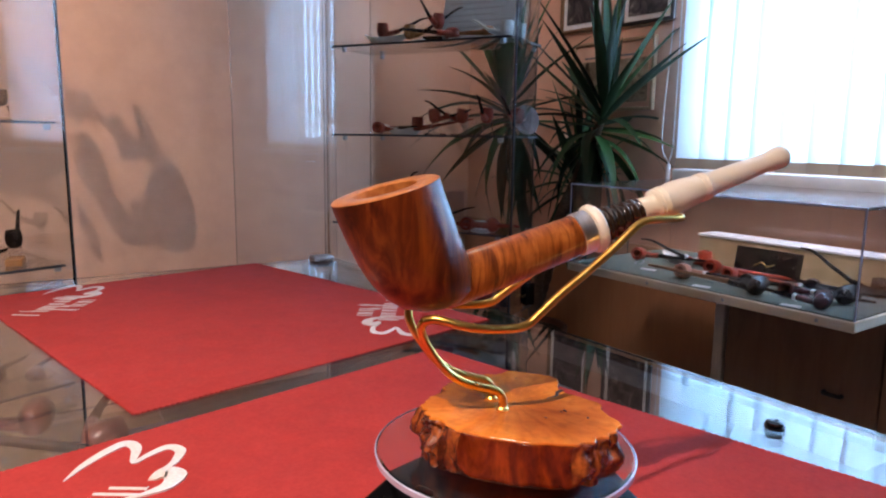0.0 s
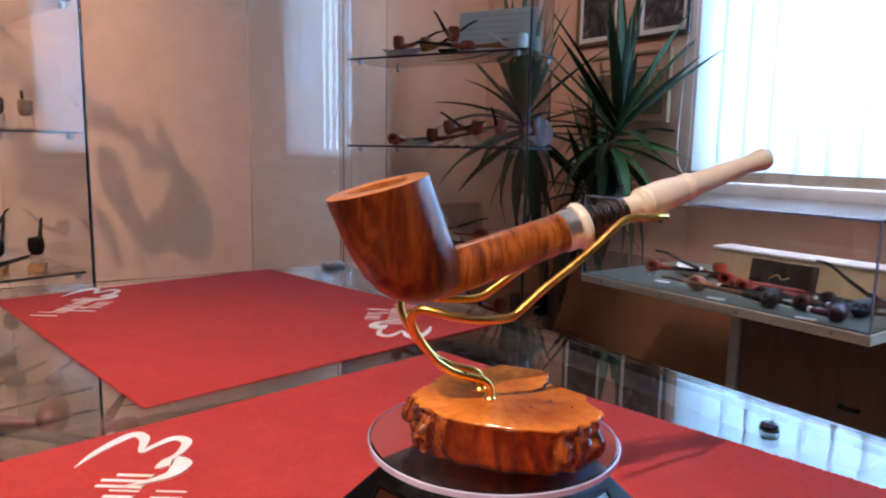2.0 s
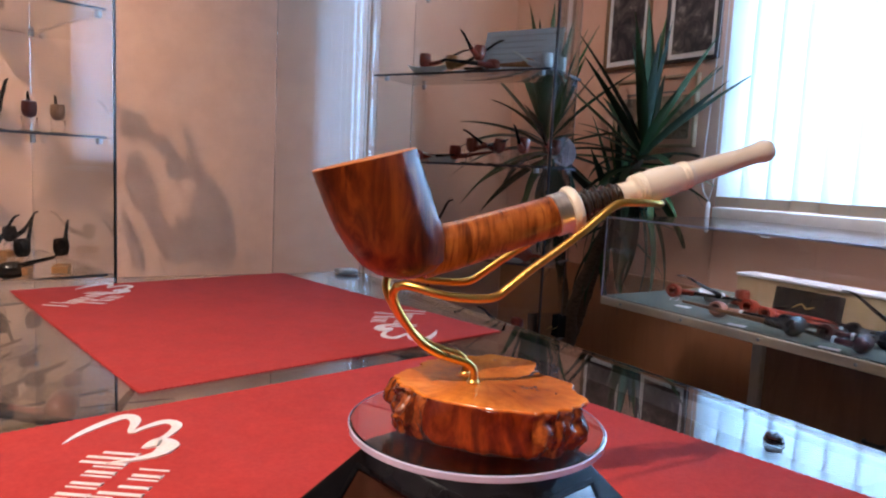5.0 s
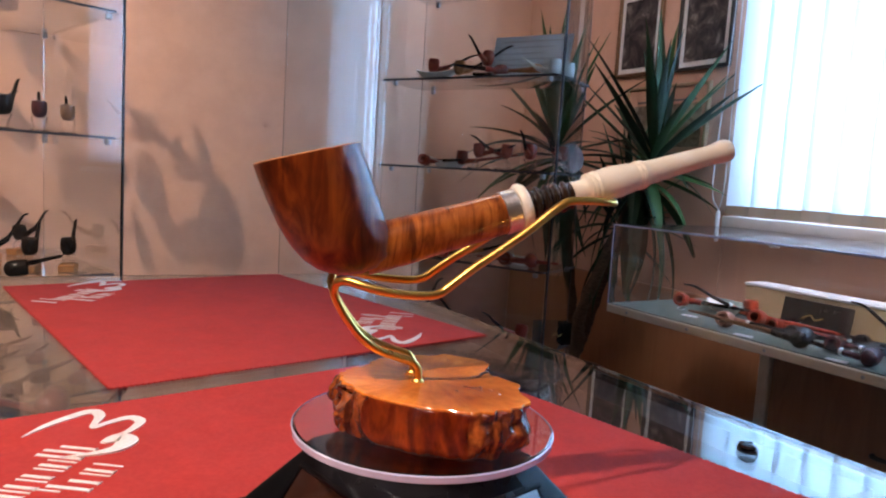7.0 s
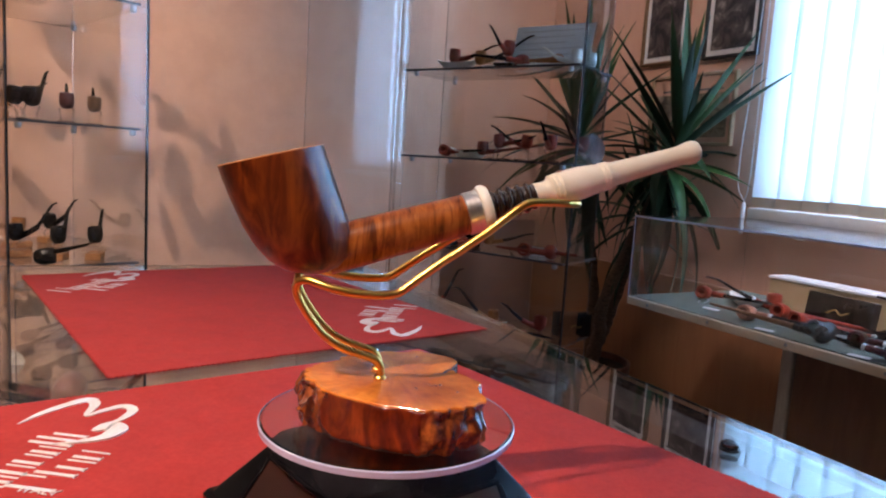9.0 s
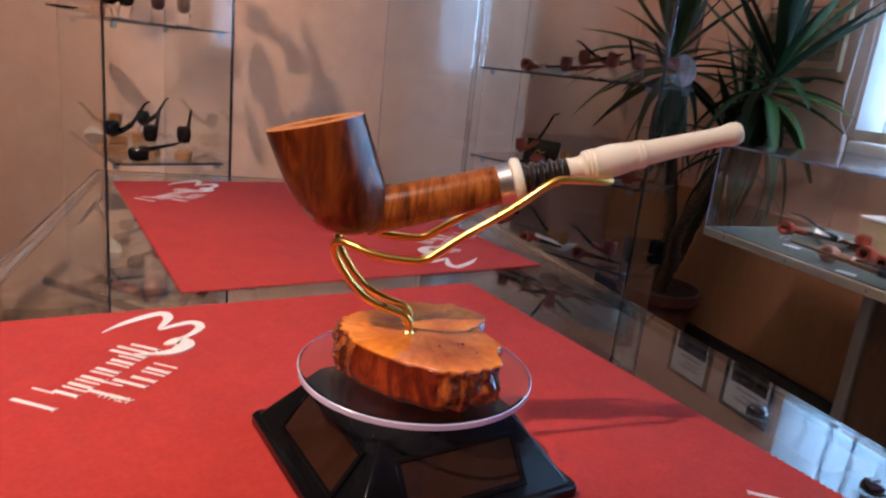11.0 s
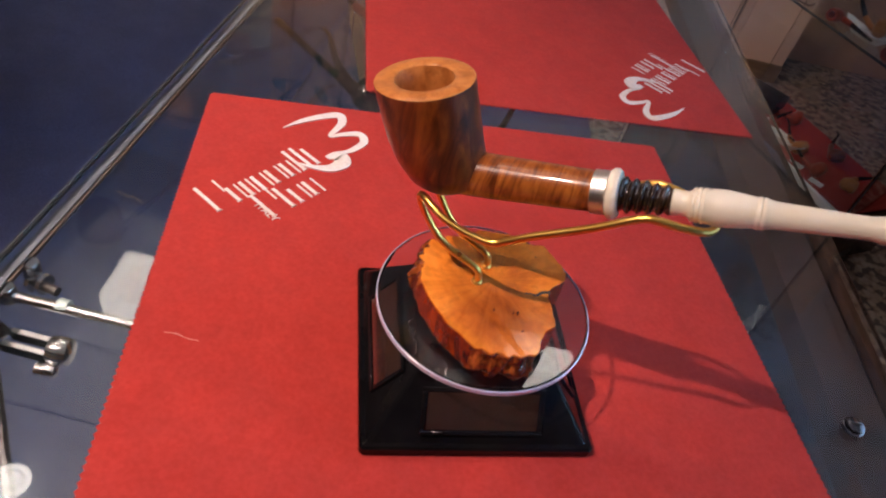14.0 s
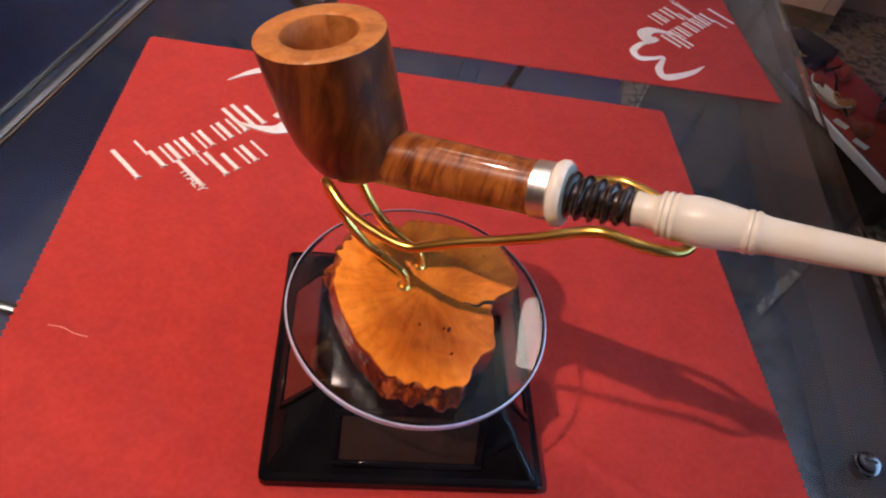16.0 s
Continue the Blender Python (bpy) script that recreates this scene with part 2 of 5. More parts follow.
def fan_figure(m):
    """Silky bands that spread like a fan from the middle of the polished face, and a browner heart."""
    nt = m.node_tree
    b = nt.nodes["Principled BSDF"]
    old = b.inputs["Base Color"].links[0].from_socket
    tc, sep = nt.nodes.new("ShaderNodeTexCoord"), nt.nodes.new("ShaderNodeSeparateXYZ")
    nt.links.new(tc.outputs["Object"], sep.inputs[0])
    ang, dist, comb = nt.nodes.new("ShaderNodeMath"), nt.nodes.new("ShaderNodeVectorMath"), nt.nodes.new("ShaderNodeCombineXYZ")
    ang.operation, dist.operation = "ARCTAN2", "LENGTH"
    nt.links.new(sep.outputs["Y"], ang.inputs[0])
    nt.links.new(sep.outputs["X"], ang.inputs[1])
    nt.links.new(tc.outputs["Object"], dist.inputs[0])
    nt.links.new(ang.outputs[0], comb.inputs["X"])
    nt.links.new(dist.outputs["Value"], comb.inputs["Y"])
    fan = nt.nodes.new("ShaderNodeTexNoise")
    stretch = nt.nodes.new("ShaderNodeMapping")
    stretch.inputs["Scale"].default_value = (6.0, 60.0, 1.0)
    nt.links.new(comb.outputs[0], stretch.inputs[0])
    nt.links.new(stretch.outputs[0], fan.inputs["Vector"])
    fan.inputs["Scale"].default_value, fan.inputs["Detail"].default_value, fan.inputs["Distortion"].default_value = 1.3, 3, 0.9
    col = mixed(nt, old, ramp(nt, fan.outputs["Fac"], [(0.32, (0.70, 0.58, 0.50)), (0.60, (1, 1, 1))]), 0.6, "MULTIPLY")
    heart = nt.nodes.new("ShaderNodeVectorMath")
    heart.operation = "DISTANCE"
    heart.inputs[1].default_value = (-0.020, 0.012, 0.019)
    nt.links.new(tc.outputs["Object"], heart.inputs[0])
    wobble = nt.nodes.new("ShaderNodeMath")
    wobble.operation = "MULTIPLY_ADD"
    wobble.inputs[1].default_value = 0.02
    nt.links.new(noise_node(nt, 45, 3), wobble.inputs[0])
    nt.links.new(heart.outputs["Value"], wobble.inputs[2])
    col = mixed(nt, col, ramp(nt, wobble.outputs[0], [(0.018, (0.62, 0.50, 0.46)), (0.034, (1, 1, 1))]), 1.0, "MULTIPLY")
    nt.links.new(col, b.inputs["Base Color"])


fan_figure(M_BURLTOP)
M_REDBRIAR = burl("red_briar", (0.12, 0.012, 0.008), (0.31, 0.036, 0.018), (0.42, 0.070, 0.032), 0.3, 0.6, scale=60, soft=0.5)
M_TANBRIAR = burl("tan_briar", (0.24, 0.08, 0.02), (0.46, 0.18, 0.05), (0.58, 0.27, 0.09), 0.32, 0.5, scale=60, soft=0.6)


def carpet():
    m, nt, b = material("blue_carpet")
    f = noise_node(nt, 420, 3)
    g = noise_node(nt, 5, 4)
    col = mixed(nt, ramp(nt, f, [(0.35, (0.038, 0.054, 0.145)), (0.65, (0.088, 0.118, 0.265))]),
                ramp(nt, g, [(0.35, (0.75, 0.75, 0.78)), (0.65, (1, 1, 1))]), 1.0, "MULTIPLY")
    nt.links.new(col, b.inputs["Base Color"])
    b.inputs["Roughness"].default_value = 0.95
    bump(nt, b, f, 0.6, 0.003)
    return m


def terrazzo():
    m, nt, b = material("terrazzo_floor")
    tc, v = nt.nodes.new("ShaderNodeTexCoord"), nt.nodes.new("ShaderNodeTexVoronoi")
    v.inputs["Scale"].default_value = 55
    nt.links.new(tc.outputs["Object"], v.inputs["Vector"])
    sep = nt.nodes.new("ShaderNodeSeparateColor")
    nt.links.new(v.outputs["Color"], sep.inputs[0])
    chips = ramp(nt, sep.outputs[0], [(0.0, (0.05, 0.035, 0.03)), (0.24, (0.09, 0.06, 0.045)), (0.27, (0.27, 0.20, 0.15)), (1.0, (0.40, 0.32, 0.25))])
    joint = ramp(nt, v.outputs["Distance"], [(0.45, (1, 1, 1)), (0.75, (0.62, 0.52, 0.44))])
    nt.links.new(mixed(nt, chips, joint, 1.0, "MULTIPLY"), b.inputs["Base Color"])
    b.inputs["Roughness"].default_value = 0.35
    return m


def leaf_material():
    m, nt, b = material("yucca_leaf")
    oi = nt.nodes.new("ShaderNodeObjectInfo")
    a = noise_node(nt, 30, 3, (1, 8, 1))
    base = ramp(nt, oi.outputs["Random"], [(0.0, (0.008, 0.026, 0.012)), (0.6, (0.017, 0.054, 0.018)), (1.0, (0.045, 0.105, 0.022))])
    nt.links.new(mixed(nt, base, ramp(nt, a, [(0.3, (0.7, 0.75, 0.7)), (0.7, (1, 1, 1))]), 1.0, "MULTIPLY"), b.inputs["Base Color"])
    b.inputs["Roughness"].default_value = 0.5
    b.inputs["Specular IOR Level"].default_value = 0.35
    return m


def blind_material(name="white_blind_fabric", through_col=(0.86, 0.90, 0.93), share=0.55, face=((0.70, 0.72, 0.74), (0.80, 0.82, 0.84))):
    m, nt, b = material(name)
    out = nt.nodes["Material Output"]
    tr, mx = nt.nodes.new("ShaderNodeBsdfTranslucent"), nt.nodes.new("ShaderNodeMixShader")
    tr.inputs[0].default_value = (*through_col, 1)
    weave = noise_node(nt, 300, 3, (1, 1, 6))
    nt.links.new(ramp(nt, weave, [(0.3, face[0]), (0.7, face[1])]), b.inputs["Base Color"])
    b.inputs["Roughness"].default_value = 0.9
    mx.inputs[0].default_value = share
    nt.links.new(b.outputs[0], mx.inputs[1])
    nt.links.new(tr.outputs[0], mx.inputs[2])
    nt.links.new(mx.outputs[0], out.inputs[0])
    return m


def photo_material(name, seed, tones=((0.022, 0.020, 0.024), (0.075, 0.065, 0.065), (0.30, 0.27, 0.25))):
    m, nt, b = material(name)
    n = noise_node(nt, 14 + seed, 5, (1, 1, 1), 0.8)
    nt.links.new(ramp(nt, n, [(0.38, tones[0]), (0.56, tones[1]), (0.75, tones[2])]), b.inputs["Base Color"])
    b.inputs["Roughness"].default_value = 0.25
    return m


M_CARPET, M_TERRAZZO, M_LEAF, M_BLIND = carpet(), terrazzo(), leaf_material(), blind_material()
M_HEM = blind_material("beige_blind_hem", (0.50, 0.40, 0.30), 0.06, ((0.34, 0.27, 0.20), (0.42, 0.34, 0.26)))

# ---- mesh helpers ----
def mesh_of(bm, name, mat, smooth=None):
    bmesh.ops.recalc_face_normals(bm, faces=bm.faces)
    me = bpy.data.meshes.new(name)
    bm.to_mesh(me)
    bm.free()
    me.materials.append(mat)
    if smooth is not None:
        me.polygons.foreach_set("use_smooth", [True] * len(me.polygons))
        me.set_sharp_from_angle(angle=radians(smooth))
    return me


def part(name, bm, mat, parent, label="", smooth=40, m=None):
    ob = new(name, mesh_of(bm, name, mat, smooth) if isinstance(bm, bmesh.types.BMesh) else bm)
    ob.parent = parent
    if m is not None:
        ob.matrix_basis = m
    if label:
        ob["label"] = label
    return ob


def thing(name, m, label, category, group="", kind=""):
    ob = new(name)
    ob.empty_display_size = 0.02
    ob.matrix_world = m
    return tagged(ob, label, category, group, kind)


def single(name, bm, mat, m, label, category, group="", kind="", smooth=40):
    ob = new(name, mesh_of(bm, name, mat, smooth))
    ob.matrix_world = m
    return tagged(ob, label, category, group, kind)


def box(x0, x1, y0, y1, z0, z1, bevel=0.0, bm=None, seg=1):
    fresh = bmesh.new()
    bmesh.ops.create_cube(fresh, size=1)
    for v in fresh.verts:
        v.co = Vector((x0 + (v.co.x + 0.5) * (x1 - x0), y0 + (v.co.y + 0.5) * (y1 - y0), z0 + (v.co.z + 0.5) * (z1 - z0)))
    if bevel:
        bmesh.ops.bevel(fresh, geom=list(fresh.edges), offset=bevel, segments=seg, affect="EDGES", profile=0.5)
    if bm is None:
        return fresh
    tmp = bpy.data.meshes.new("tmp")
    fresh.to_mesh(tmp)
    fresh.free()
    bm.from_mesh(tmp)
    bpy.data.meshes.remove(tmp)
    return bm


def rings(loops, closed_ends=True, bm=None):
    """A skin over a row of equal rings of points."""
    bm = bm or bmesh.new()
    rows = [[bm.verts.new(p) for p in loop] for loop in loops]
    n = len(rows[0])
    for a, b in zip(rows, rows[1:]):
        for i in range(n):
            bm.faces.new((a[i], a[(i + 1) % n], b[(i + 1) % n], b[i]))
    if closed_ends:
        bm.faces.new(rows[0][::-1])
        bm.faces.new(rows[-1])
    return bm


def lathe(profile, n=24, bm=None, m=None, closed=True):
    """Turns (radius, height) pairs round the z axis."""
    m = m or Matrix()
    loops = [[m @ Vector((r * math.cos(2 * math.pi * i / n), r * math.sin(2 * math.pi * i / n), z)) for i in range(n)] for r, z in profile]
    return rings(loops, closed, bm)


def smooth_path(points, steps=6):
    """A Catmull-Rom line through points."""
    pts = [Vector(p) for p in points]
    pts = [2 * pts[0] - pts[1]] + pts + [2 * pts[-1] - pts[-2]]
    out = []
    for a, b, c, d in zip(pts, pts[1:], pts[2:], pts[3:]):
        for k in range(steps):
            t = k / steps
            out.append(0.5 * (2 * b + (c - a) * t + (2 * a - 5 * b + 4 * c - d) * t * t + (3 * b - a - 3 * c + d) * t ** 3))
    out.append(pts[-2])
    return out


def tube(points, radius, n=10, bm=None, flat=1.0):
    """A round bar along points; radius may be one number or one for each point."""
    loops, up = [], Vector((0.13, 0.31, 0.94)).normalized()
    for i, p in enumerate(points):
        d = (points[min(i + 1, len(points) - 1)] - points[max(i - 1, 0)]).normalized()
        side = d.cross(up).normalized()
        up = side.cross(d).normalized()
        r = radius[i] if isinstance(radius, (list, tuple)) else radius
        loops.append([p + side * (r * math.cos(2 * math.pi * k / n)) + up * (r * flat * math.sin(2 * math.pi * k / n)) for k in range(n)])
    return rings(loops, True, bm)


def slab(outline, z0, z1, bevel=0.0):
    bm = bmesh.new()
    lo, hi = [bm.verts.new((x, y, z0)) for x, y in outline], [bm.verts.new((x, y, z1)) for x, y in outline]
    n = len(outline)
    bm.faces.new(lo[::-1])
    bm.faces.new(hi)
    for i in range(n):
        bm.faces.new((lo[i], lo[(i + 1) % n], hi[(i + 1) % n], hi[i]))
    return bm


def along(a, b):
    """A pose at a whose z axis points to b."""
    d = (Vector(b) - Vector(a)).normalized()
    return Matrix.Translation(a) @ d.to_track_quat("Z", "Y").to_matrix().to_4x4()

# ---- the room ----
def wall(name, x0, x1, y0, y1, z0, z1, mat, label):
    return single(name, box(x0, x1, y0, y1, z0, z1), mat, ROOM, label, "wall", kind="structure")


single("floor", box(XB - 0.2, XW + 0.2, YB - 0.2, YR + 0.2, FLOOR - 0.1, FLOOR), M_TERRAZZO, ROOM,
       "brown and beige terrazzo floor", "floor", kind="structure")
single("carpet", box(XB, 0.70, YB, YW - 0.016, FLOOR + 0.0005, FLOOR + 0.008, 0.002), M_CARPET, ROOM,
       "dark blue short-pile carpet on the shop floor", "carpet", kind="structure")
bm = bmesh.new()
box(XB - 0.2, XW + 0.2, YB - 0.2, YR + 0.2, CEIL + 0.012, CEIL + 0.1, 0, bm)
for i in range(-4, 6):
    for k in range(-5, 6):
        x0, y0 = -0.96 + 0.62 * i, 0.30 + 0.62 * k
        x1, y1 = min(x0 + 0.612, XW - 0.003), min(y0 + 0.612, YR - 0.003)
        x0, y0 = max(x0, XB + 0.003), max(y0, YB + 0.003)
        if x1 - x0 > 0.02 and y1 - y0 > 0.02 and not (y1 > YW and x0 < XR):
            box(x0, x1, y0, y1, CEIL, CEIL + 0.0125, 0.002, bm)
single("ceiling", bm, M_CEIL, ROOM, "white ceiling of square panels with dark joints", "ceiling", kind="structure")
wall("wall_north", XB - 0.2, XR, YW, YR + 0.15, FLOOR, CEIL, M_PEACH, "peach painted plaster wall")
wall("wall_recess", XR + 0.002, XW + 0.2, YR, YR + 0.15, FLOOR, CEIL, M_PEACH, "peach painted back wall of the corner recess")
# two unseen closing walls, coloured dark to hold down bounced light
wall("wall_west", XB - 0.15, XB, YB, YW, FLOOR, CEIL, M_VENEER, "unseen closing wall, dark brown to limit bounced light")
wall("wall_south", XB, XW, YB - 0.15, YB, FLOOR, CEIL, M_VENEER, "unseen closing wall, dark brown to limit bounced light")


def window_wall():
    bm = bmesh.new()
    t = 0.20
    box(XW, XW + t, YB - 0.15, WIN_Y0, FLOOR, CEIL, 0, bm)
    box(XW, XW + t, WIN_Y1, YR - 0.001, FLOOR, CEIL, 0, bm)
    box(XW, XW + t, WIN_Y0, WIN_Y1, FLOOR, WIN_Z0, 0, bm)
    box(XW, XW + t, WIN_Y0, WIN_Y1, WIN_Z1, CEIL, 0, bm)
    single("wall_east", bm, M_PEACH, ROOM, "peach painted plaster wall with a window opening", "wall", kind="structure")


window_wall()
# wainscot and baseboards
single("wainscot", box(XW - 0.018, XW - 0.002, YB, YR - 0.002, FLOOR + 0.10, -0.225, 0.003), M_VENEER, ROOM,
       "brown wood veneer panelling under the window", "wall panel", kind="structure")
# added sheet, not panelling: its mauve brown paints shade on the lower recess wall
single("wainscot", box(XR + 0.004, XW - 0.031, YR - 0.016, YR - 0.001, FLOOR + 0.001, -0.095, 0.003), M_RECESS_SHADE, ROOM,
       "added sheet with the recess wall's shade in its colour", "wall panel", kind="structure")
single("baseboard", box(XW - 0.030, XW - 0.002, YB, YR - 0.002, FLOOR + 0.0005, FLOOR + 0.097, 0.003), M_BASE, ROOM,
       "dark baseboard below the wood panelling", "baseboard", kind="structure")
single("baseboard", box(-0.424, XR, YW - 0.014, YW - 0.001, FLOOR + 0.0005, FLOOR + 0.075, 0.003), M_BROWNTRIM, ROOM,
       "brown wooden baseboard along the peach wall", "baseboard", kind="structure")
single("trim", box(-0.505, -0.424, YW - 0.030, YW - 0.0005, FLOOR + 0.012, CEIL, 0.004), M_ORANGE, ROOM,
       "orange painted upright beside the door", "trim", kind="structure")


def door():
    d = thing("door_1", ROOM @ pose(-1.43, YW - 0.03, FLOOR + 0.012), "closed flat cream door with a worn kick strip", "door", kind="structure")
    part("leaf", box(0, 0.84, 0, 0.026, 0.02, 2.02, 0.004), M_CREAM, d)
    part("casing", box(0.843, 0.922, -0.004, 0.028, 0.0, 2.08, 0.004), M_CREAM, d, "paler cream door casing")
    part("casing", box(-0.082, -0.003, -0.004, 0.028, 0.0, 2.08, 0.004), M_CREAM, d, "paler cream door casing")
    part("kick_board", box(0, 0.84, -0.006, -0.001, 0.004, 0.072, 0.002), M_KICK, d, "worn tan kick strip")


door()


def window():
    w = thing("window_1", ROOM @ pose(XW, 0, 0), "white framed window behind vertical blinds", "window", kind="structure")
    f = bmesh.new()
    a, b, c, e = WIN_Y0 + 0.001, WIN_Y1 - 0.001, WIN_Z0 + 0.001, WIN_Z1 - 0.001
    for y0, y1, z0, z1 in ((a, a + 0.06, c, e), (b - 0.06, b, c, e), (a + 0.06, b - 0.06, c, c + 0.055), (a + 0.06, b - 0.06, e - 0.06, e),
                           ((a + b) / 2 - 0.04, (a + b) / 2 + 0.04, c + 0.06, e - 0.06)):
        box(0.10, 0.16, y0, y1, z0, z1, 0.004, f)
    part("window_frame", f, M_PVC, w)
    for y0, y1 in ((a + 0.06, (a + b) / 2 - 0.04), ((a + b) / 2 + 0.04, b - 0.06)):
        p = part("pane", box(0.125, 0.131, y0, y1, c + 0.055, e - 0.06), M_PANE, w)
        p.visible_shadow = False
    part("window_sill", box(-0.085, -0.0005, WIN_Y0 - 0.04, WIN_Y1 + 0.012, WIN_Z0 - 0.060, WIN_Z0 - 0.0225, 0.006, seg=2), M_PVC, w)
    part("reveal", box(0.02, 0.09, WIN_Y1 - 0.012, WIN_Y1 - 0.002, WIN_Z0, WIN_Z1, 0.002), M_PVC, w)


window()


def blinds():
    b = thing("vertical_blind", ROOM @ pose(XW - 0.05, 0, 0), "white vertical fabric blinds, closed, over the window", "blind")
    part("head_rail", box(-0.03, 0.03, WIN_Y0 - 0.05, WIN_Y1 - 0.02, WIN_Z1 + 0.02, WIN_Z1 + 0.06, 0.005), M_PVC, b)
    rng = random.Random(4)
    y = WIN_Y1 - 0.036
    while y > WIN_Y0 - 0.03:
        turn, low = rng.uniform(-9, 3) + 14, rng.uniform(-0.002, 0.002)
        bm = bmesh.new()
        # a fabric strip with a slight belly and a hem at its foot
        loops = []
        for z in (0.0805 + low, 0.112 + low, 0.5, WIN_Z1 + 0.02):
            th = 0.0009
            front = [(0.006 * (1 - (2 * k / 6 - 1) ** 2) + th, -0.054 + 0.108 * k / 6, z) for k in range(7)]
            back = [(x - 2 * th, yy, zz) for x, yy, zz in reversed(front)]
            loops.append([Vector(p) for p in front + back])
        rings(loops, True, bm)
        part("slat", bm, M_BLIND, b, m=pose(0, y, 0, 0, 0, turn), smooth=30)
        # the hem follows the belly of the strip, a little thicker
        bm, loops = bmesh.new(), []
        for z in (0.0800 + low, 0.1130 + low):
            front = [(0.006 * (1 - (2 * k / 6 - 1) ** 2) + 0.0022, -0.0545 + 0.109 * k / 6, z) for k in range(7)]
            back = [(x - 0.0044, yy, zz) for x, yy, zz in reversed(front)]
            loops.append([Vector(p) for p in front + back])
        rings(loops, True, bm)
        part("hem", bm, M_HEM, b, "folded beige hem", m=pose(0, y, 0, 0, 0, turn), smooth=30)
        y -= 0.0925


blinds()


def blind_cord():
    c = thing("blind_cord", ROOM @ pose(XW - 0.085, WIN_Y1 + 0.014, 0), "looped white pull cord of the blinds", "cord")
    for dy, bend in ((0.0, 0.0), (0.022, 0.012)):
        pts = smooth_path([(0, dy, 1.45), (0, dy + bend * 0.3, 0.7), (0.002, dy + bend * 2.2, 0.20), (0, 0.012, 0.090)], 8)
        part("cord", tube(pts, 0.0015, 6), M_CORD, c)
    part("weight", lathe([(0.004, 0.0), (0.008, 0.004), (0.008, 0.10), (0.004, 0.108)], 10), M_CORD, c, m=pose(0, 0.012, -0.016))


blind_cord()


def picture(y, z0, w, h, mat_photo, frame_mat, label, mount_mat=None):
    p = thing("framed_picture", ROOM @ pose(XW - 0.002, y, z0), label, "picture", "framed pictures on the wall")
    fr = bmesh.new()
    for a, b, c, d in ((-w / 2, -w / 2 + 0.012, 0, h), (w / 2 - 0.012, w / 2, 0, h), (-w / 2 + 0.012, w / 2 - 0.012, 0, 0.012), (-w / 2 + 0.012, w / 2 - 0.012, h - 0.012, h)):
        box(-0.022, 0, a, b, c, d, 0.003, fr)
    part("picture_frame", fr, frame_mat, p)
    part("mount", box(-0.010, 0, -w / 2 + 0.012, w / 2 - 0.012, 0.012, h - 0.012), mount_mat or M_PAPER, p)
    part("photograph", box(-0.0125, -0.0105, -w / 2 + 0.032, w / 2 - 0.032, 0.032, h * 0.72), mat_photo, p)
    for k in range(4):
        z = h * 0.76 + k * 0.022
        if z < h - 0.05:
            part("caption_bar", box(-0.0120, -0.0104, -w / 2 + 0.06, w / 2 - 0.06 - 0.03 * (k % 2), z, z + 0.007), M_INK, p)


picture(2.04, 0.605, 0.235, 0.42, photo_material("old_photograph", 0), M_BROWNTRIM, "brown framed old photograph with white mount")
picture(1.716, 0.600, 0.24, 0.42, photo_material("grey_photograph", 6), M_BASE, "dark framed grey photograph on the wall")
picture(1.870, 0.285, 0.41, 0.27, photo_material("pale_photograph", 11, ((0.22, 0.17, 0.12), (0.42, 0.34, 0.25), (0.58, 0.50, 0.40))), M_CABWOOD, "small pale framed print behind the plant", M_PEACH)

# ---- the counter ----
CX0, CY0, CY1 = -0.036, -0.62, 0.925


def right_x(y):
    """The counter's window side runs slightly askew to its front."""
    return 0.480 - 0.094 * (y - 0.32)


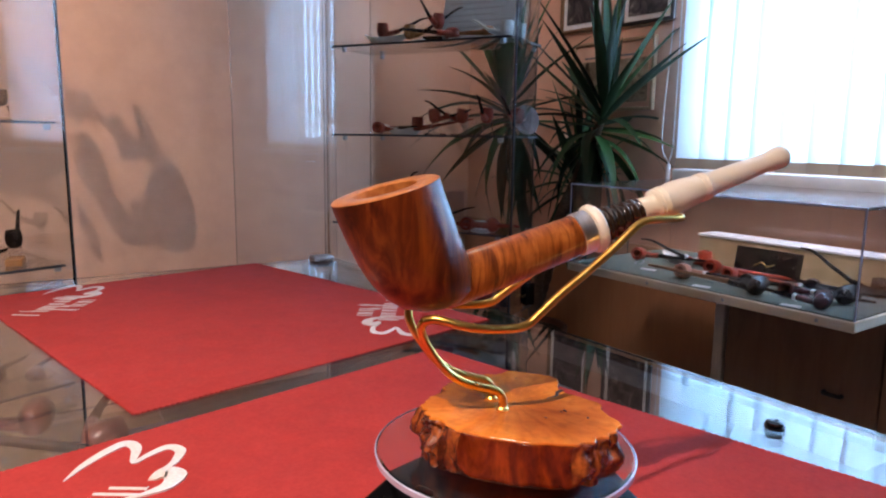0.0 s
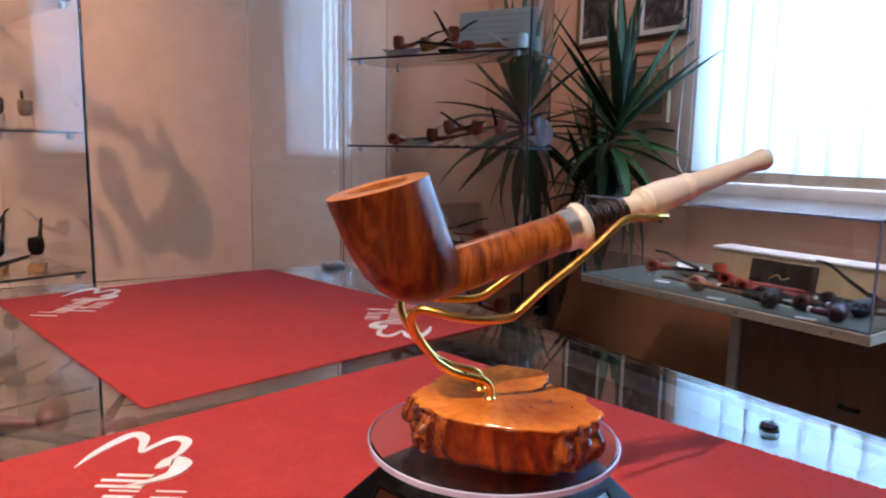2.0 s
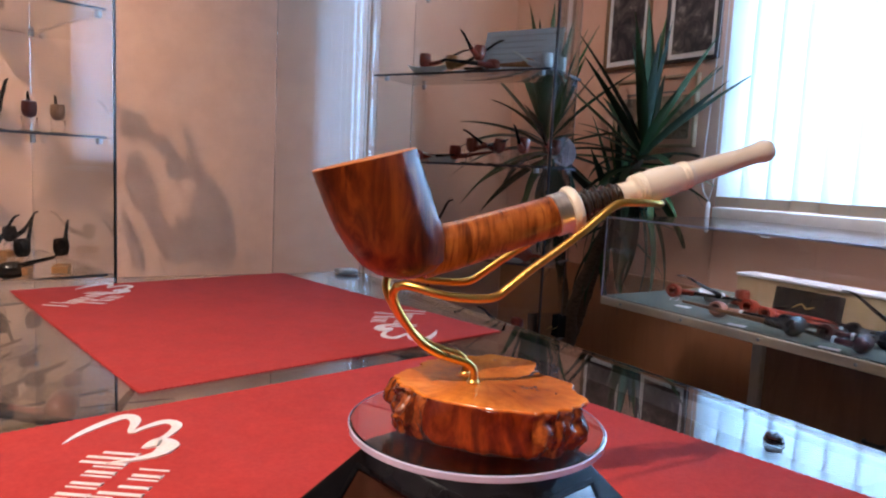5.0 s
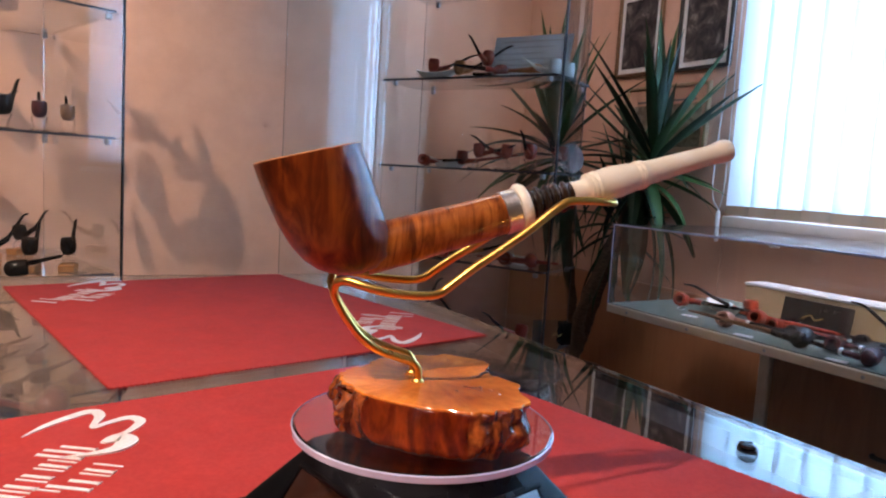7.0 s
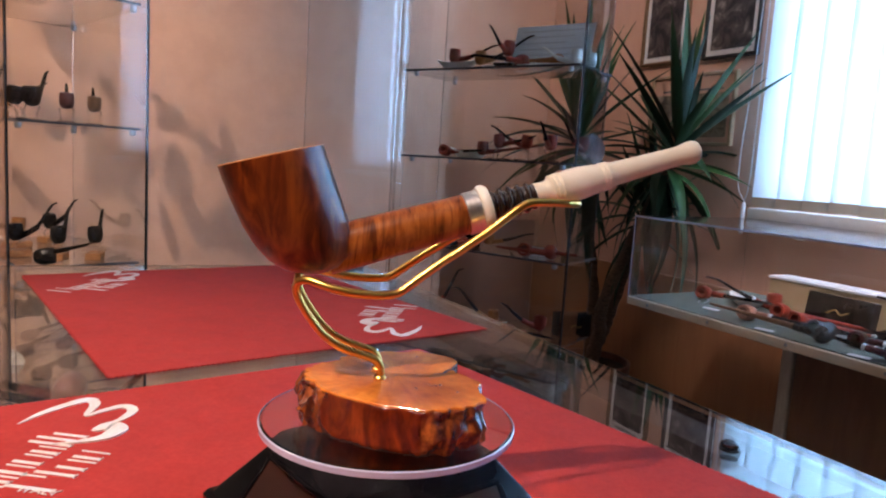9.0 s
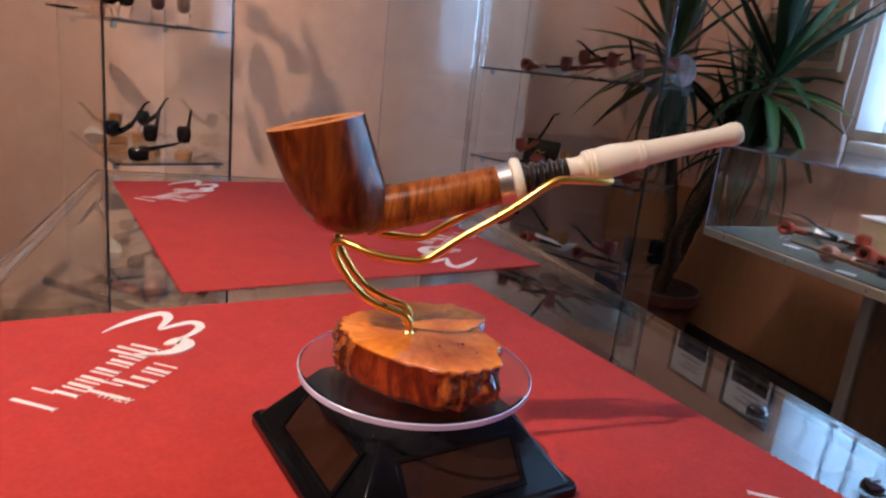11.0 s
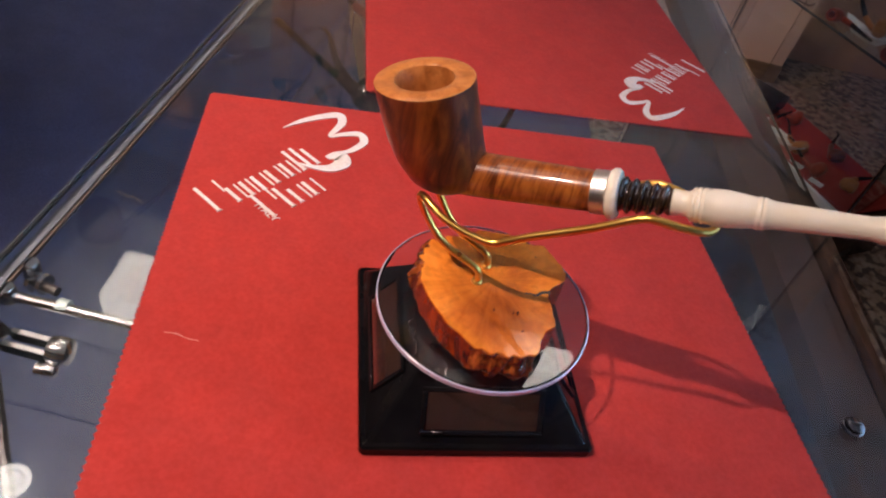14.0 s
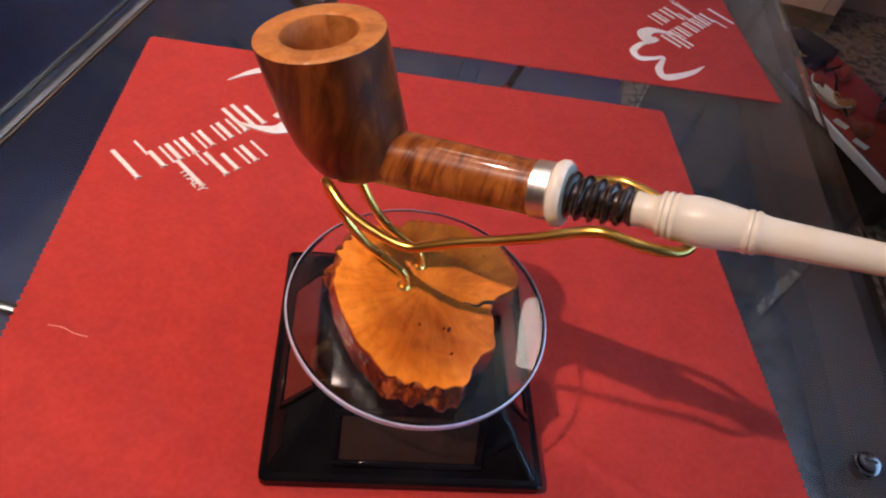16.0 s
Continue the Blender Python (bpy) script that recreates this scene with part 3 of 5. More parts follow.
def counter():
    c = thing("glass_counter", pose(0, 0, 0), "glass display counter with chrome rods and a painted dark reflection", "display counter")
    top = part("top_pane", slab([(CX0, CY0), (right_x(CY0), CY0), (right_x(CY1), CY1), (CX0, CY1)], -0.0085, -0.0002), M_GLASS, c, smooth=None)
    def askew(name, inset, wide, y0, y1, z0, z1, mat, label=""):
        return part(name, slab([(right_x(y0) - inset - wide, y0), (right_x(y0) - inset, y0), (right_x(y1) - inset, y1), (right_x(y1) - inset - wide, y1)], z0, z1), mat, c, label, smooth=None)
    sides = [part("side_pane", box(CX0 + 0.002, CX0 + 0.008, CY0 + 0.008, CY1 - 0.008, -0.72, -0.0105, 0.0008), M_GLASS, c),
             askew("side_pane", 0.002, 0.006, CY0 + 0.008, CY1 - 0.008, -0.72, -0.0105, M_SMOKE)]
    ends = [part("end_pane", box(CX0 + 0.012, right_x(y) - 0.012, y, y + 0.006, -0.72, -0.0105, 0.0008), M_GLASS, c) for y in (CY0 + 0.001, CY1 - 0.007)]
    shelf = part("shelf", box(CX0 + 0.014, right_x(CY1) - 0.014, 0.30, CY1 - 0.014, -0.366, -0.36, 0.0008), M_GLASS, c)
    upper = part("shelf", box(CX0 + 0.014, 0.17, 0.56, CY1 - 0.014, -0.172, -0.166, 0.0008), M_GLASS, c)
    for g in (top, shelf, upper, *sides, *ends):
        g.visible_shadow = False
    part("base", slab([(CX0 - 0.004, CY0), (right_x(CY0) + 0.004, CY0), (right_x(CY1) + 0.004, CY1), (CX0 - 0.004, CY1)], FLOOR + 0.010, -0.722), M_GREYTILE, c, smooth=None)
    for k in range(5):
        part("base_tile", box(CX0 + 0.012, right_x(CY1) - 0.014, CY0 + 0.02 + 0.30 * k, CY0 + 0.315 + 0.30 * k, -0.7195, -0.711, 0.002), M_GREYTILE, c)
    # dark strips under the glass stand in for a dark reflection in it
    askew("reflection_strip", 0.016, 0.034, 0.185, CY1 - 0.01, -0.032, -0.0115, M_DARK_REFLECTION)
    askew("reflection_strip", 0.016, 0.034, CY0 + 0.01, 0.170, -0.032, -0.0115, M_DARK_REFLECTION)
    part("rod", tube([Vector((CX0 - 0.004, 0.1890, -0.0165)), Vector((0.408, 0.1985, -0.0165))], 0.0030, 12), M_CHROME, c)
    part("rod", tube([Vector((-0.034, 0.184, -0.0150)), Vector((0.100, 0.014, -0.0150))], 0.0026, 8), M_DARKMET, c)
    part("rod", tube([Vector((CX0 + 0.010, 0.60, -0.05)), Vector((0.16, 0.44, -0.05))], 0.0036, 8), M_DARKMET, c)
    part("sleeve", tube([Vector((0.0005, 0.1911, -0.0165)), Vector((0.0065, 0.1913, -0.0165))], 0.0041, 14), M_SLEEVE, c, "pale plastic sleeve")
    for x, y in ((CX0 + 0.010, 0.1895), (CX0 + 0.011, 0.209)):
        part("clamp", lathe([(0.003, -0.021), (0.0048, -0.020), (0.0048, -0.0115), (0.004, -0.0105)], 14), M_CHROME, c, m=pose(x, y, 0))
    for x, y in ((0.439, 0.237), (0.445, 0.160)):
        k = part("knob", lathe([(0.0056, 0.0), (0.0062, 0.0006), (0.0062, 0.0022), (0.0050, 0.0026), (0.0054, 0.0032), (0.0052, 0.0044), (0.0036, 0.0052)], 24), M_DARKMET, c, m=pose(x, y, 0))
        part("slot", box(-0.003, 0.003, -0.0006, 0.0006, 0.0051, 0.0056), M_BASE, k)
    part("glass_edge", box(CX0 - 0.0012, CX0 - 0.0001, CY0, CY1, -0.0086, -0.0001), M_EDGE, c, "dark blue-grey glass edge")
    part("pane_edge", box(CX0 + 0.0022, CX0 + 0.0078, CY0 + 0.010, CY1 - 0.010, -0.0104, -0.0100), M_PANE_EDGE, c, "blue-grey ground edge of the side pane")
    part("edge_strip", box(CX0 + 0.0085, CX0 + 0.0100, CY0 + 0.02, CY1 - 0.02, -0.0125, -0.0105), M_RAILBROWN, c, "thin brown strip under the glass")
    part("corner_clip", box(0.385, 0.415, 0.897, 0.919, 0.0, 0.007, 0.002), M_GREYMET, c)


M_GREYTILE = paint("blue_grey_board", (0.26, 0.27, 0.31), (0.34, 0.35, 0.39), 0.5, scale=18, spread=0.2)
M_EDGE = paint("dark_glass_edge", (0.022, 0.028, 0.040), (0.045, 0.055, 0.075), 0.3, scale=30)
M_PANE_EDGE = paint("ground_glass_edge", (0.035, 0.042, 0.060), (0.055, 0.065, 0.085), 0.7, scale=30)
M_RAILBROWN = paint("dull_brown_strip", (0.018, 0.010, 0.007), (0.035, 0.019, 0.011), 0.7, scale=40)
M_SLEEVE = paint("cloudy_plastic", (0.24, 0.31, 0.31), (0.32, 0.40, 0.40), 0.4, scale=60)
# near-black colour of the strips that imitate the reflection
M_DARK_REFLECTION = paint("dark_reflection", (0.012, 0.009, 0.010), (0.028, 0.018, 0.017), 0.4, scale=30, stretch=(6, 0.5, 6))
M_DARK_REFLECTION.node_tree.nodes["Principled BSDF"].inputs["Specular IOR Level"].default_value = 0.15
counter()


def shelf_bracket():
    b = thing("shelf_bracket", pose(-0.022, 0.190, -0.030), "dark double-bar shelf bracket with chrome screws", "bracket")
    for dy in (0.0, -0.0085):
        bar = part("bar", box(0.0, 0.028, -0.013 + dy, -0.0085 + dy, -0.008, -0.002, 0.0008), M_BLACK, b)
        part("edge", box(0.001, 0.027, -0.0122 + dy, -0.0094 + dy, -0.0019, -0.0014), M_GREYMET, bar, "pale top edge")
    for q, r in (((0.031, -0.016, -0.001), 0.0072), ((0.028, -0.026, -0.006), 0.0036)):
        part("knob", lathe([(0.001, -0.006), (r, -0.005), (r * 1.1, 0.0), (r, 0.005), (0.001, 0.006)], 18), M_CHROME, b, m=along(q, (q[0] + 0.01, q[1] + 0.001, q[2])))
    screw = part("screw", tube([Vector((-0.004, 0.018, 0.005)), Vector((0.012, 0.015, 0.005))], 0.0028, 10), M_BASE, b)
    for x in (-0.003, 0.003):
        part("washer", lathe([(0.004, -0.0012), (0.0062, -0.0012), (0.0062, 0.0012), (0.004, 0.0012)], 16), M_CHROME, screw, m=along((x, 0.0178, 0.005), (x + 0.01, 0.0160, 0.005)))
    part("arm", tube([Vector((-0.008, -0.010, -0.004)), Vector((-0.006, -0.012, 0.0)), Vector((0.0, -0.014, -0.003))], 0.0035, 8), M_DARKMET, b)


shelf_bracket()

# ---- cloths ----
CLOTH = pose(0, 0, 0, 0, 0, 15.5)


def pinked(corners, tooth=0.0019):
    """The outline of a cloth cut with pinking shears."""
    out = []
    for (x0, y0), (x1, y1) in zip(corners, corners[1:] + corners[:1]):
        d = Vector((x1 - x0, y1 - y0))
        n = max(2, int(d.length / tooth / 2) * 2)
        nx, ny = d.y / d.length, -d.x / d.length
        for k in range(n):
            o = -0.0017 if k % 2 else 0.0
            if k == 0:
                o = -0.001
            out.append((x0 + d.x * k / n + nx * o, y0 + d.y * k / n + ny * o))
    return out


def logo(parent, m, z):
    """White mark printed on a cloth: word bars set askew, a swash ribbon and a drop."""
    up = Matrix.Rotation(radians(43.5), 4, "Z")
    for base, bars in (((0.1245, 0.2505), ((0, 15, 26), (15, 8, 15), (25, 7, 15), (34, 9, 15), (45, 10, 15), (57, 8, 15), (67, 4, 24), (73, 4, 24), (79, 4, 19))),
                       ((0.157, 0.2495), ((0, 13, 24), (15, 5, 21), (22, 10, 15), (34, 9, 15)))):
        for x, w, h in bars:
            bm = bmesh.new()
            # each letter is one thick upright bar with a foot, and a thin bar beside it where it is wide
            for x0, x1, y0, y1 in ((x, x + 2.4, 0, h), (x - 0.7, x + 3.1, 0, 0.7)) + (((x + w - 1.6, x + w - 0.3, h * 0.5 if h > 20 else 0, h),) if w > 5 else ()):
                box(x0 / 1000, x1 / 1000, y0 / 1000, y1 / 1000, z, z + 0.0003, 0, bm)
            part("letter_bar", bm, M_PRINT, parent, m=m @ pose(base[0], base[1], 0) @ up, smooth=None)
    def ribbon(pts, widths, lift=0.0):
        line = smooth_path([(x / 1000, y / 1000, 0) for x, y in pts], 8)
        bm, n = bmesh.new(), len(line)
        rows = []
        for i, p in enumerate(line):
            d = (line[min(i + 1, n - 1)] - line[max(i - 1, 0)]).normalized()
            k = i / (n - 1) * (len(widths) - 1)
            w = (widths[int(k)] * (1 - k % 1) + widths[min(int(k) + 1, len(widths) - 1)] * (k % 1)) / 2000
            s = Vector((-d.y, d.x, 0)) * w
            rows.append([bm.verts.new((*(p + s).xy, z + 0.0005 + lift)), bm.verts.new((*(p - s).xy, z + 0.0005 + lift)),
                         bm.verts.new((*(p - s).xy, z)), bm.verts.new((*(p + s).xy, z))])
        for a, b in zip(rows, rows[1:]):
            for i in range(4):
                bm.faces.new((a[i], a[(i + 1) % 4], b[(i + 1) % 4], b[i]))
        bm.faces.new(rows[0])
        bm.faces.new(rows[-1][::-1])
        part("swash", bm, M_PRINT, parent, m=m, smooth=None)
    ribbon([(156, 342), (168, 352), (182, 360), (195, 364), (197, 354), (189, 338), (198, 341), (210, 343), (213, 334), (204, 323), (194, 318), (187, 313)],
           (0.5, 4, 6, 7, 6, 2.5, 4, 6, 6, 4, 2.5, 2))
    ribbon([(166, 304), (178, 301), (190, 301), (198, 308), (196, 315), (188, 313)], (0.8, 3, 7, 11.5, 11, 4), 0.0004)
    c = bpy.data.curves.new("origin_text", "FONT")
    c.body, c.size, c.extrude = "ITALY", 0.0072, 0.00015
    t = new("origin_text", c)
    t.data.materials.append(M_PRINT)
    me = bpy.data.meshes.new_from_object(t)
    bpy.data.objects.remove(t)
    part("origin_text", me, M_PRINT, parent, m=m @ pose(0.1445, 0.2585, z + 0.0004, 0, 0, -46))


def cloth(corners, label):
    return single("display_cloth", slab(pinked(corners), 0.0002, 0.0012), M_RED, CLOTH, label, "cloth", "red cloths on the counter", smooth=None)


NEAR = [(0.102, 0.378), (0.085, -0.055), (0.450, -0.055), (0.450, 0.368)]
FAR = [(0.220, 0.818), (0.215, 0.402), (0.554, 0.396), (0.546, 0.806)]
near_cloth = cloth(NEAR, "red suede cloth with pinked edges under the turntable")
far_cloth = cloth(FAR, "red suede cloth with pinked edges lying on glass")
logo(near_cloth, Matrix(), 0.0012)
logo(near_cloth, pose(0.530, 0.312, 0, 0, 0, 180), 0.0012)
logo(far_cloth, pose(0.123, 0.450, 0), 0.0012)
logo(far_cloth, pose(0.656, 0.773, 0, 0, 0, 180), 0.0012)

M_LINT = paint("red_lint", (0.62, 0.22, 0.18), (0.72, 0.30, 0.25), 0.9, scale=300)
lint = smooth_path([(0.064, 0.1822, 0), (0.070, 0.1830, 0), (0.076, 0.1820, 0), (0.082, 0.1822, 0)], 6)
single("lint_thread", tube([q + Vector((0, 0, 0.0014)) for q in lint], 0.00025, 5), M_LINT, Matrix(), "short pale lint thread on red suede", "thread")

# ---- turntable ----
TT = Vector((0.2166, 0.2105, 0.0))


def turntable():
    t = thing("turntable", pose(TT.x - 0.0008, TT.y + 0.0036, 0.0016, 0, 0, 15.5), "black solar display turntable with a clear round plate", "turntable")
    def frustum(levels):
        loops = []
        for h, z, r in levels:
            pts = []
            for sx, sy in ((1, 1), (-1, 1), (-1, -1), (1, -1)):
                cx, cy = sx * (h - r), sy * (h - r)
                a0 = math.atan2(sy, sx) - math.pi / 4
                for k in range(5):
                    a = a0 + math.pi / 2 * k / 4
                    pts.append(Vector((cx + r * math.cos(a), cy + r * math.sin(a), z)))
            loops.append(pts)
        return rings(loops)
    part("base", frustum([(0.0565, 0.0, 0.003), (0.0575, 0.001, 0.003), (0.0575, 0.0055, 0.003), (0.0565, 0.0068, 0.003), (0.0545, 0.007, 0.003),
                          (0.0335, 0.0345, 0.002), (0.0325, 0.0352, 0.002)]), M_BLACK, t, smooth=30)
    part("spindle", lathe([(0.011, 0.0352), (0.011, 0.041), (0.014, 0.0415), (0.014, 0.0455)], 28), M_BLACK, t)
    slope = math.degrees(math.atan2(0.0275, 0.021))
    for k in range(4):
        m = pose(0, 0, 0, 0, 0, 90 * k) @ pose(0, -0.0447, 0.0198, slope, 0, 0)
        fr = bmesh.new()
        for a, b, c, d in ((-0.030, 0.030, -0.0118, -0.0095), (-0.030, 0.030, 0.0095, 0.0118), (-0.030, -0.0275, -0.0095, 0.0095), (0.0275, 0.030, -0.0095, 0.0095)):
            box(a, b, c, d, -0.001, 0.0016, 0.0004, fr)
        cell = part("solar_panel", box(-0.0273, 0.0273, -0.0093, 0.0093, -0.0008, 0.0008, 0.0002), M_CELL, t, "brown solar cell", m=m)
        part("bezel", fr, M_BLACK, cell)
    p = part("plate", lathe([(0.0515, 0.0457), (0.0525, 0.0461), (0.0525, 0.0484), (0.0515, 0.0488)], 96), M_ACRYL, t, "clear acrylic disc", smooth=12)
    p.visible_shadow = False
    part("polished_edge", lathe([(0.0526, 0.0458), (0.0532, 0.0462), (0.0532, 0.0483), (0.0526, 0.0487)], 96, closed=False), M_EDGE_LIGHT, p, "rim with its edge light painted pale lavender")


turntable()

# ---- the burl slab, brass stand and pipe ----
THETA = -13.5         # the way in which the stem points
PIPE = pose(TT.x, TT.y, 0, 0, 0, THETA)
PLATE_Z = 0.0016 + 0.0488
SLAB_H = 0.0190


def burl_slab():
    """An uneven slice of burl: craggy bark on one side, sawn and fluted stretches on the rest, a polished face on top."""
    pts = [(-44, 11), (-40.5, 19.5), (-36, 25.5), (-31.5, 29.5), (-25, 32), (-17.5, 34), (-6, 36), (8, 35), (20, 31), (29, 24.5), (33.5, 15.5), (33.5, 6), (31.4, 0), (32.6, -8.5),
           (27.5, -17.5), (22.5, -26.3), (15.5, -31.5), (11.4, -36.5), (3.5, -38.5), (-4.5, -38.6), (-11.5, -35.6), (-12.8, -30), (-14.5, -23.5), (-18.5, -19.6), (-27.5, -16.5),
           (-34.6, -13.2), (-36.5, -6.5), (-39.6, -1.5), (-43.6, 3.8)]
    line = smooth_path([(x / 1030, y / 1030, 0) for x, y in pts + pts[:1]], 20)[:-1]
    b = thing("burl_slab", pose(TT.x, TT.y, PLATE_Z, 0, 0, THETA + 142), "polished burl wood slab with rough bark edge", "wooden base")

    def zone(p):
        """How craggy, knobbly and fluted the edge is at the bearing of p, each from 0 to 1."""
        a = (math.degrees(math.atan2(p.y, p.x)) + 142 + 180) % 360 - 180      # bearing from the stem's way
        def hump(lo, hi, soft=9):
            m, h = (lo + hi) / 2, (hi - lo) / 2
            d = abs((a - m + 180) % 360 - 180)
            return max(0.0, min(1.0, (h - d) / soft + 0.5))
        return hump(62, 202), max(hump(-82, -38), 0.8 * hump(-196, -146)), hump(3, 64)

    def ridged(v, f):
        return 1 - 2 * abs(noise.noise(v * f))

    def rough(p, z, sway=1.0):
        crag, knob, flute = zone(p)
        v = Vector((p.x, p.y, z * 1.1))
        d = crag * (0.0020 * noise.noise(v * 95) + 0.0017 * ridged(Vector((p.x, p.y, z * 2.6 + p.x * 0.6)), 190) - 0.0006 + 0.0008 * noise.noise(v * 520))
        d += knob * (0.0034 * noise.noise(v * 150 + Vector((3, 1, 7))) + 0.0016 * ridged(v + Vector((0.01, 0, 0)), 210) - 0.0006 + 0.0008 * noise.noise(v * 480))
        d += flute * (0.0024 * noise.noise(Vector((p.x * 150, p.y * 150, z * 22))) + 0.0006 * noise.noise(v * 480))
        d += 0.0009 * noise.noise(Vector((p.x * 130, p.y * 130, z * 30))) + 0.00035 * noise.noise(Vector((p.x * 300, p.y * 300, z * 25)))
        return d * sway

    top = [p + p.normalized() * (rough(p, SLAB_H, 0.85) - 0.0002) for p in line]
    levels = ((0.0002, 0.935), (0.0010, 0.962), (0.0020, 0.982), (0.0032, 1.0), (0.0045, 1.018), (0.0058, 1.030), (0.0072, 1.038), (0.0086, 1.040), (0.0100, 1.038), (0.0114, 1.032), (0.0128, 1.024),
              (0.0142, 1.016), (0.0154, 1.010), (0.0166, 1.004), (0.0176, 1.0))
    loops = []
    for z, swell in levels:
        row = []
        for p in line:
            crag, knob, flute = zone(p)
            k = swell if swell < 1 else 1 + (swell - 1) * (0.1 + 0.9 * crag + 0.4 * knob)
            q = p * k
            row.append(Vector((*(q + q.normalized() * rough(p, z)).xy, z)))
        loops.append(row)
    loops.append([Vector((q.x * 0.999, q.y * 0.999, SLAB_H - 0.0008)) for q in top])
    edge = mesh_of(rings(loops), "bark_edge", M_BURLBARK, 70)
    edge.materials.append(M_BURLCUT)
    for f in edge.polygons:
        crag, knob, flute = zone(f.center)
        f.material_index = 1 if max(crag, knob, flute * 0.7) < 0.45 else 0
    part("bark_edge", edge, None, b, "glossy dark red-brown bark edge")
    # the polished face, its arris eased
    face = rings([[Vector((q.x * k, q.y * k, z)) for q in top] for k, z in ((0.999, SLAB_H - 0.0010), (0.999, SLAB_H - 0.0003), (0.992, SLAB_H))])
    part("top_face", face, M_BURLTOP, b, "polished orange burl face", smooth=30)
    crack = smooth_path([(-0.0160, -0.0215, 0.0), (-0.0148, -0.0180, 0), (-0.0152, -0.0140, 0), (-0.0128, -0.0110, 0), (-0.0122, -0.0078, 0)], 6)
    part("crack", tube([p + Vector((0, 0, SLAB_H - 0.0001)) for p in crack], [0.0011 * (1 - i / len(crack)) + 0.0002 for i in range(len(crack))], 6, flat=0.3), M_BASE, b, "dark crack")
    for x, y, r in ((-0.0215, 0.0005, 0.0010), (-0.016, 0.010, 0.0006), (-0.031, 0.004, 0.0007), (0.006, -0.028, 0.0004), (-0.0205, 0.0022, 0.0006)):
        part("knot", lathe([(r, 0.0), (r * 0.6, 0.0003)], 7), M_BURLBARK, b, m=pose(x, y, SLAB_H - 0.0001, 0, 0, 40 + x * 4000) @ Matrix.Diagonal((1.6, 0.8, 1, 1)))


burl_slab()


def brass_stand():
    s = thing("pipe_stand", PIPE, "bent polished brass wire pipe stand", "pipe stand")
    top = PLATE_Z + SLAB_H + 0.0002
    def side(sign):
        # (along the stem, sideways, height) in millimetres
        p = [(-6.8, 6, 69.6), (-6.8, 6, 74.0), (-9.4, 6, 77.4), (-15.9, 6, 79.6), (-22.7, 6.5, 82.2), (-29.5, 7, 87.0), (-35.1, 7.6, 93.8), (-39.2, 8.2, 100.4), (-41.0, 9, 105.6),
             (-40.2, 11, 109.0), (-37.0, 13.4, 110.0), (-32.5, 15.8, 109.2), (-27.0, 17.6, 107.8), (-19.0, 18.6, 106.5), (-8.5, 18.8, 106.0), (-2.6, 18.2, 107.0), (1.5, 17.6, 109.8),
             (10.8, 16.2, 116.8), (22, 15, 124.4), (32.5, 14, 132.0), (41.5, 13, 139.3), (46.2, 12.4, 142.5), (50, 12, 143.7), (58, 11, 144.0), (66, 8.5, 143.9)]
        return [(a / 1000, sign * b / 1000, c / 1000) for a, b, c in p]
    left, right = side(1), side(-1)
    for pts in (left, right):
        part("leg", tube(smooth_path([(pts[0][0], pts[0][1], top)] + pts[1:10], 6), 0.00165, 12), M_GOLD, s)
    end = [(0.0705, 0.0050, 0.1437), (0.0722, 0.0, 0.1436), (0.0705, -0.0050, 0.1437)]
    part("cradle", tube(smooth_path(left[9:] + end + right[9:][::-1], 6), 0.00165, 12), M_GOLD, s)
    for pts in (left, right):
        part("ferrule", lathe([(0.0026, 0.0), (0.0026, 0.0006), (0.0019, 0.0014)], 14), M_GOLD, s, m=pose(pts[0][0], pts[0][1], top - 0.0001))


brass_stand()


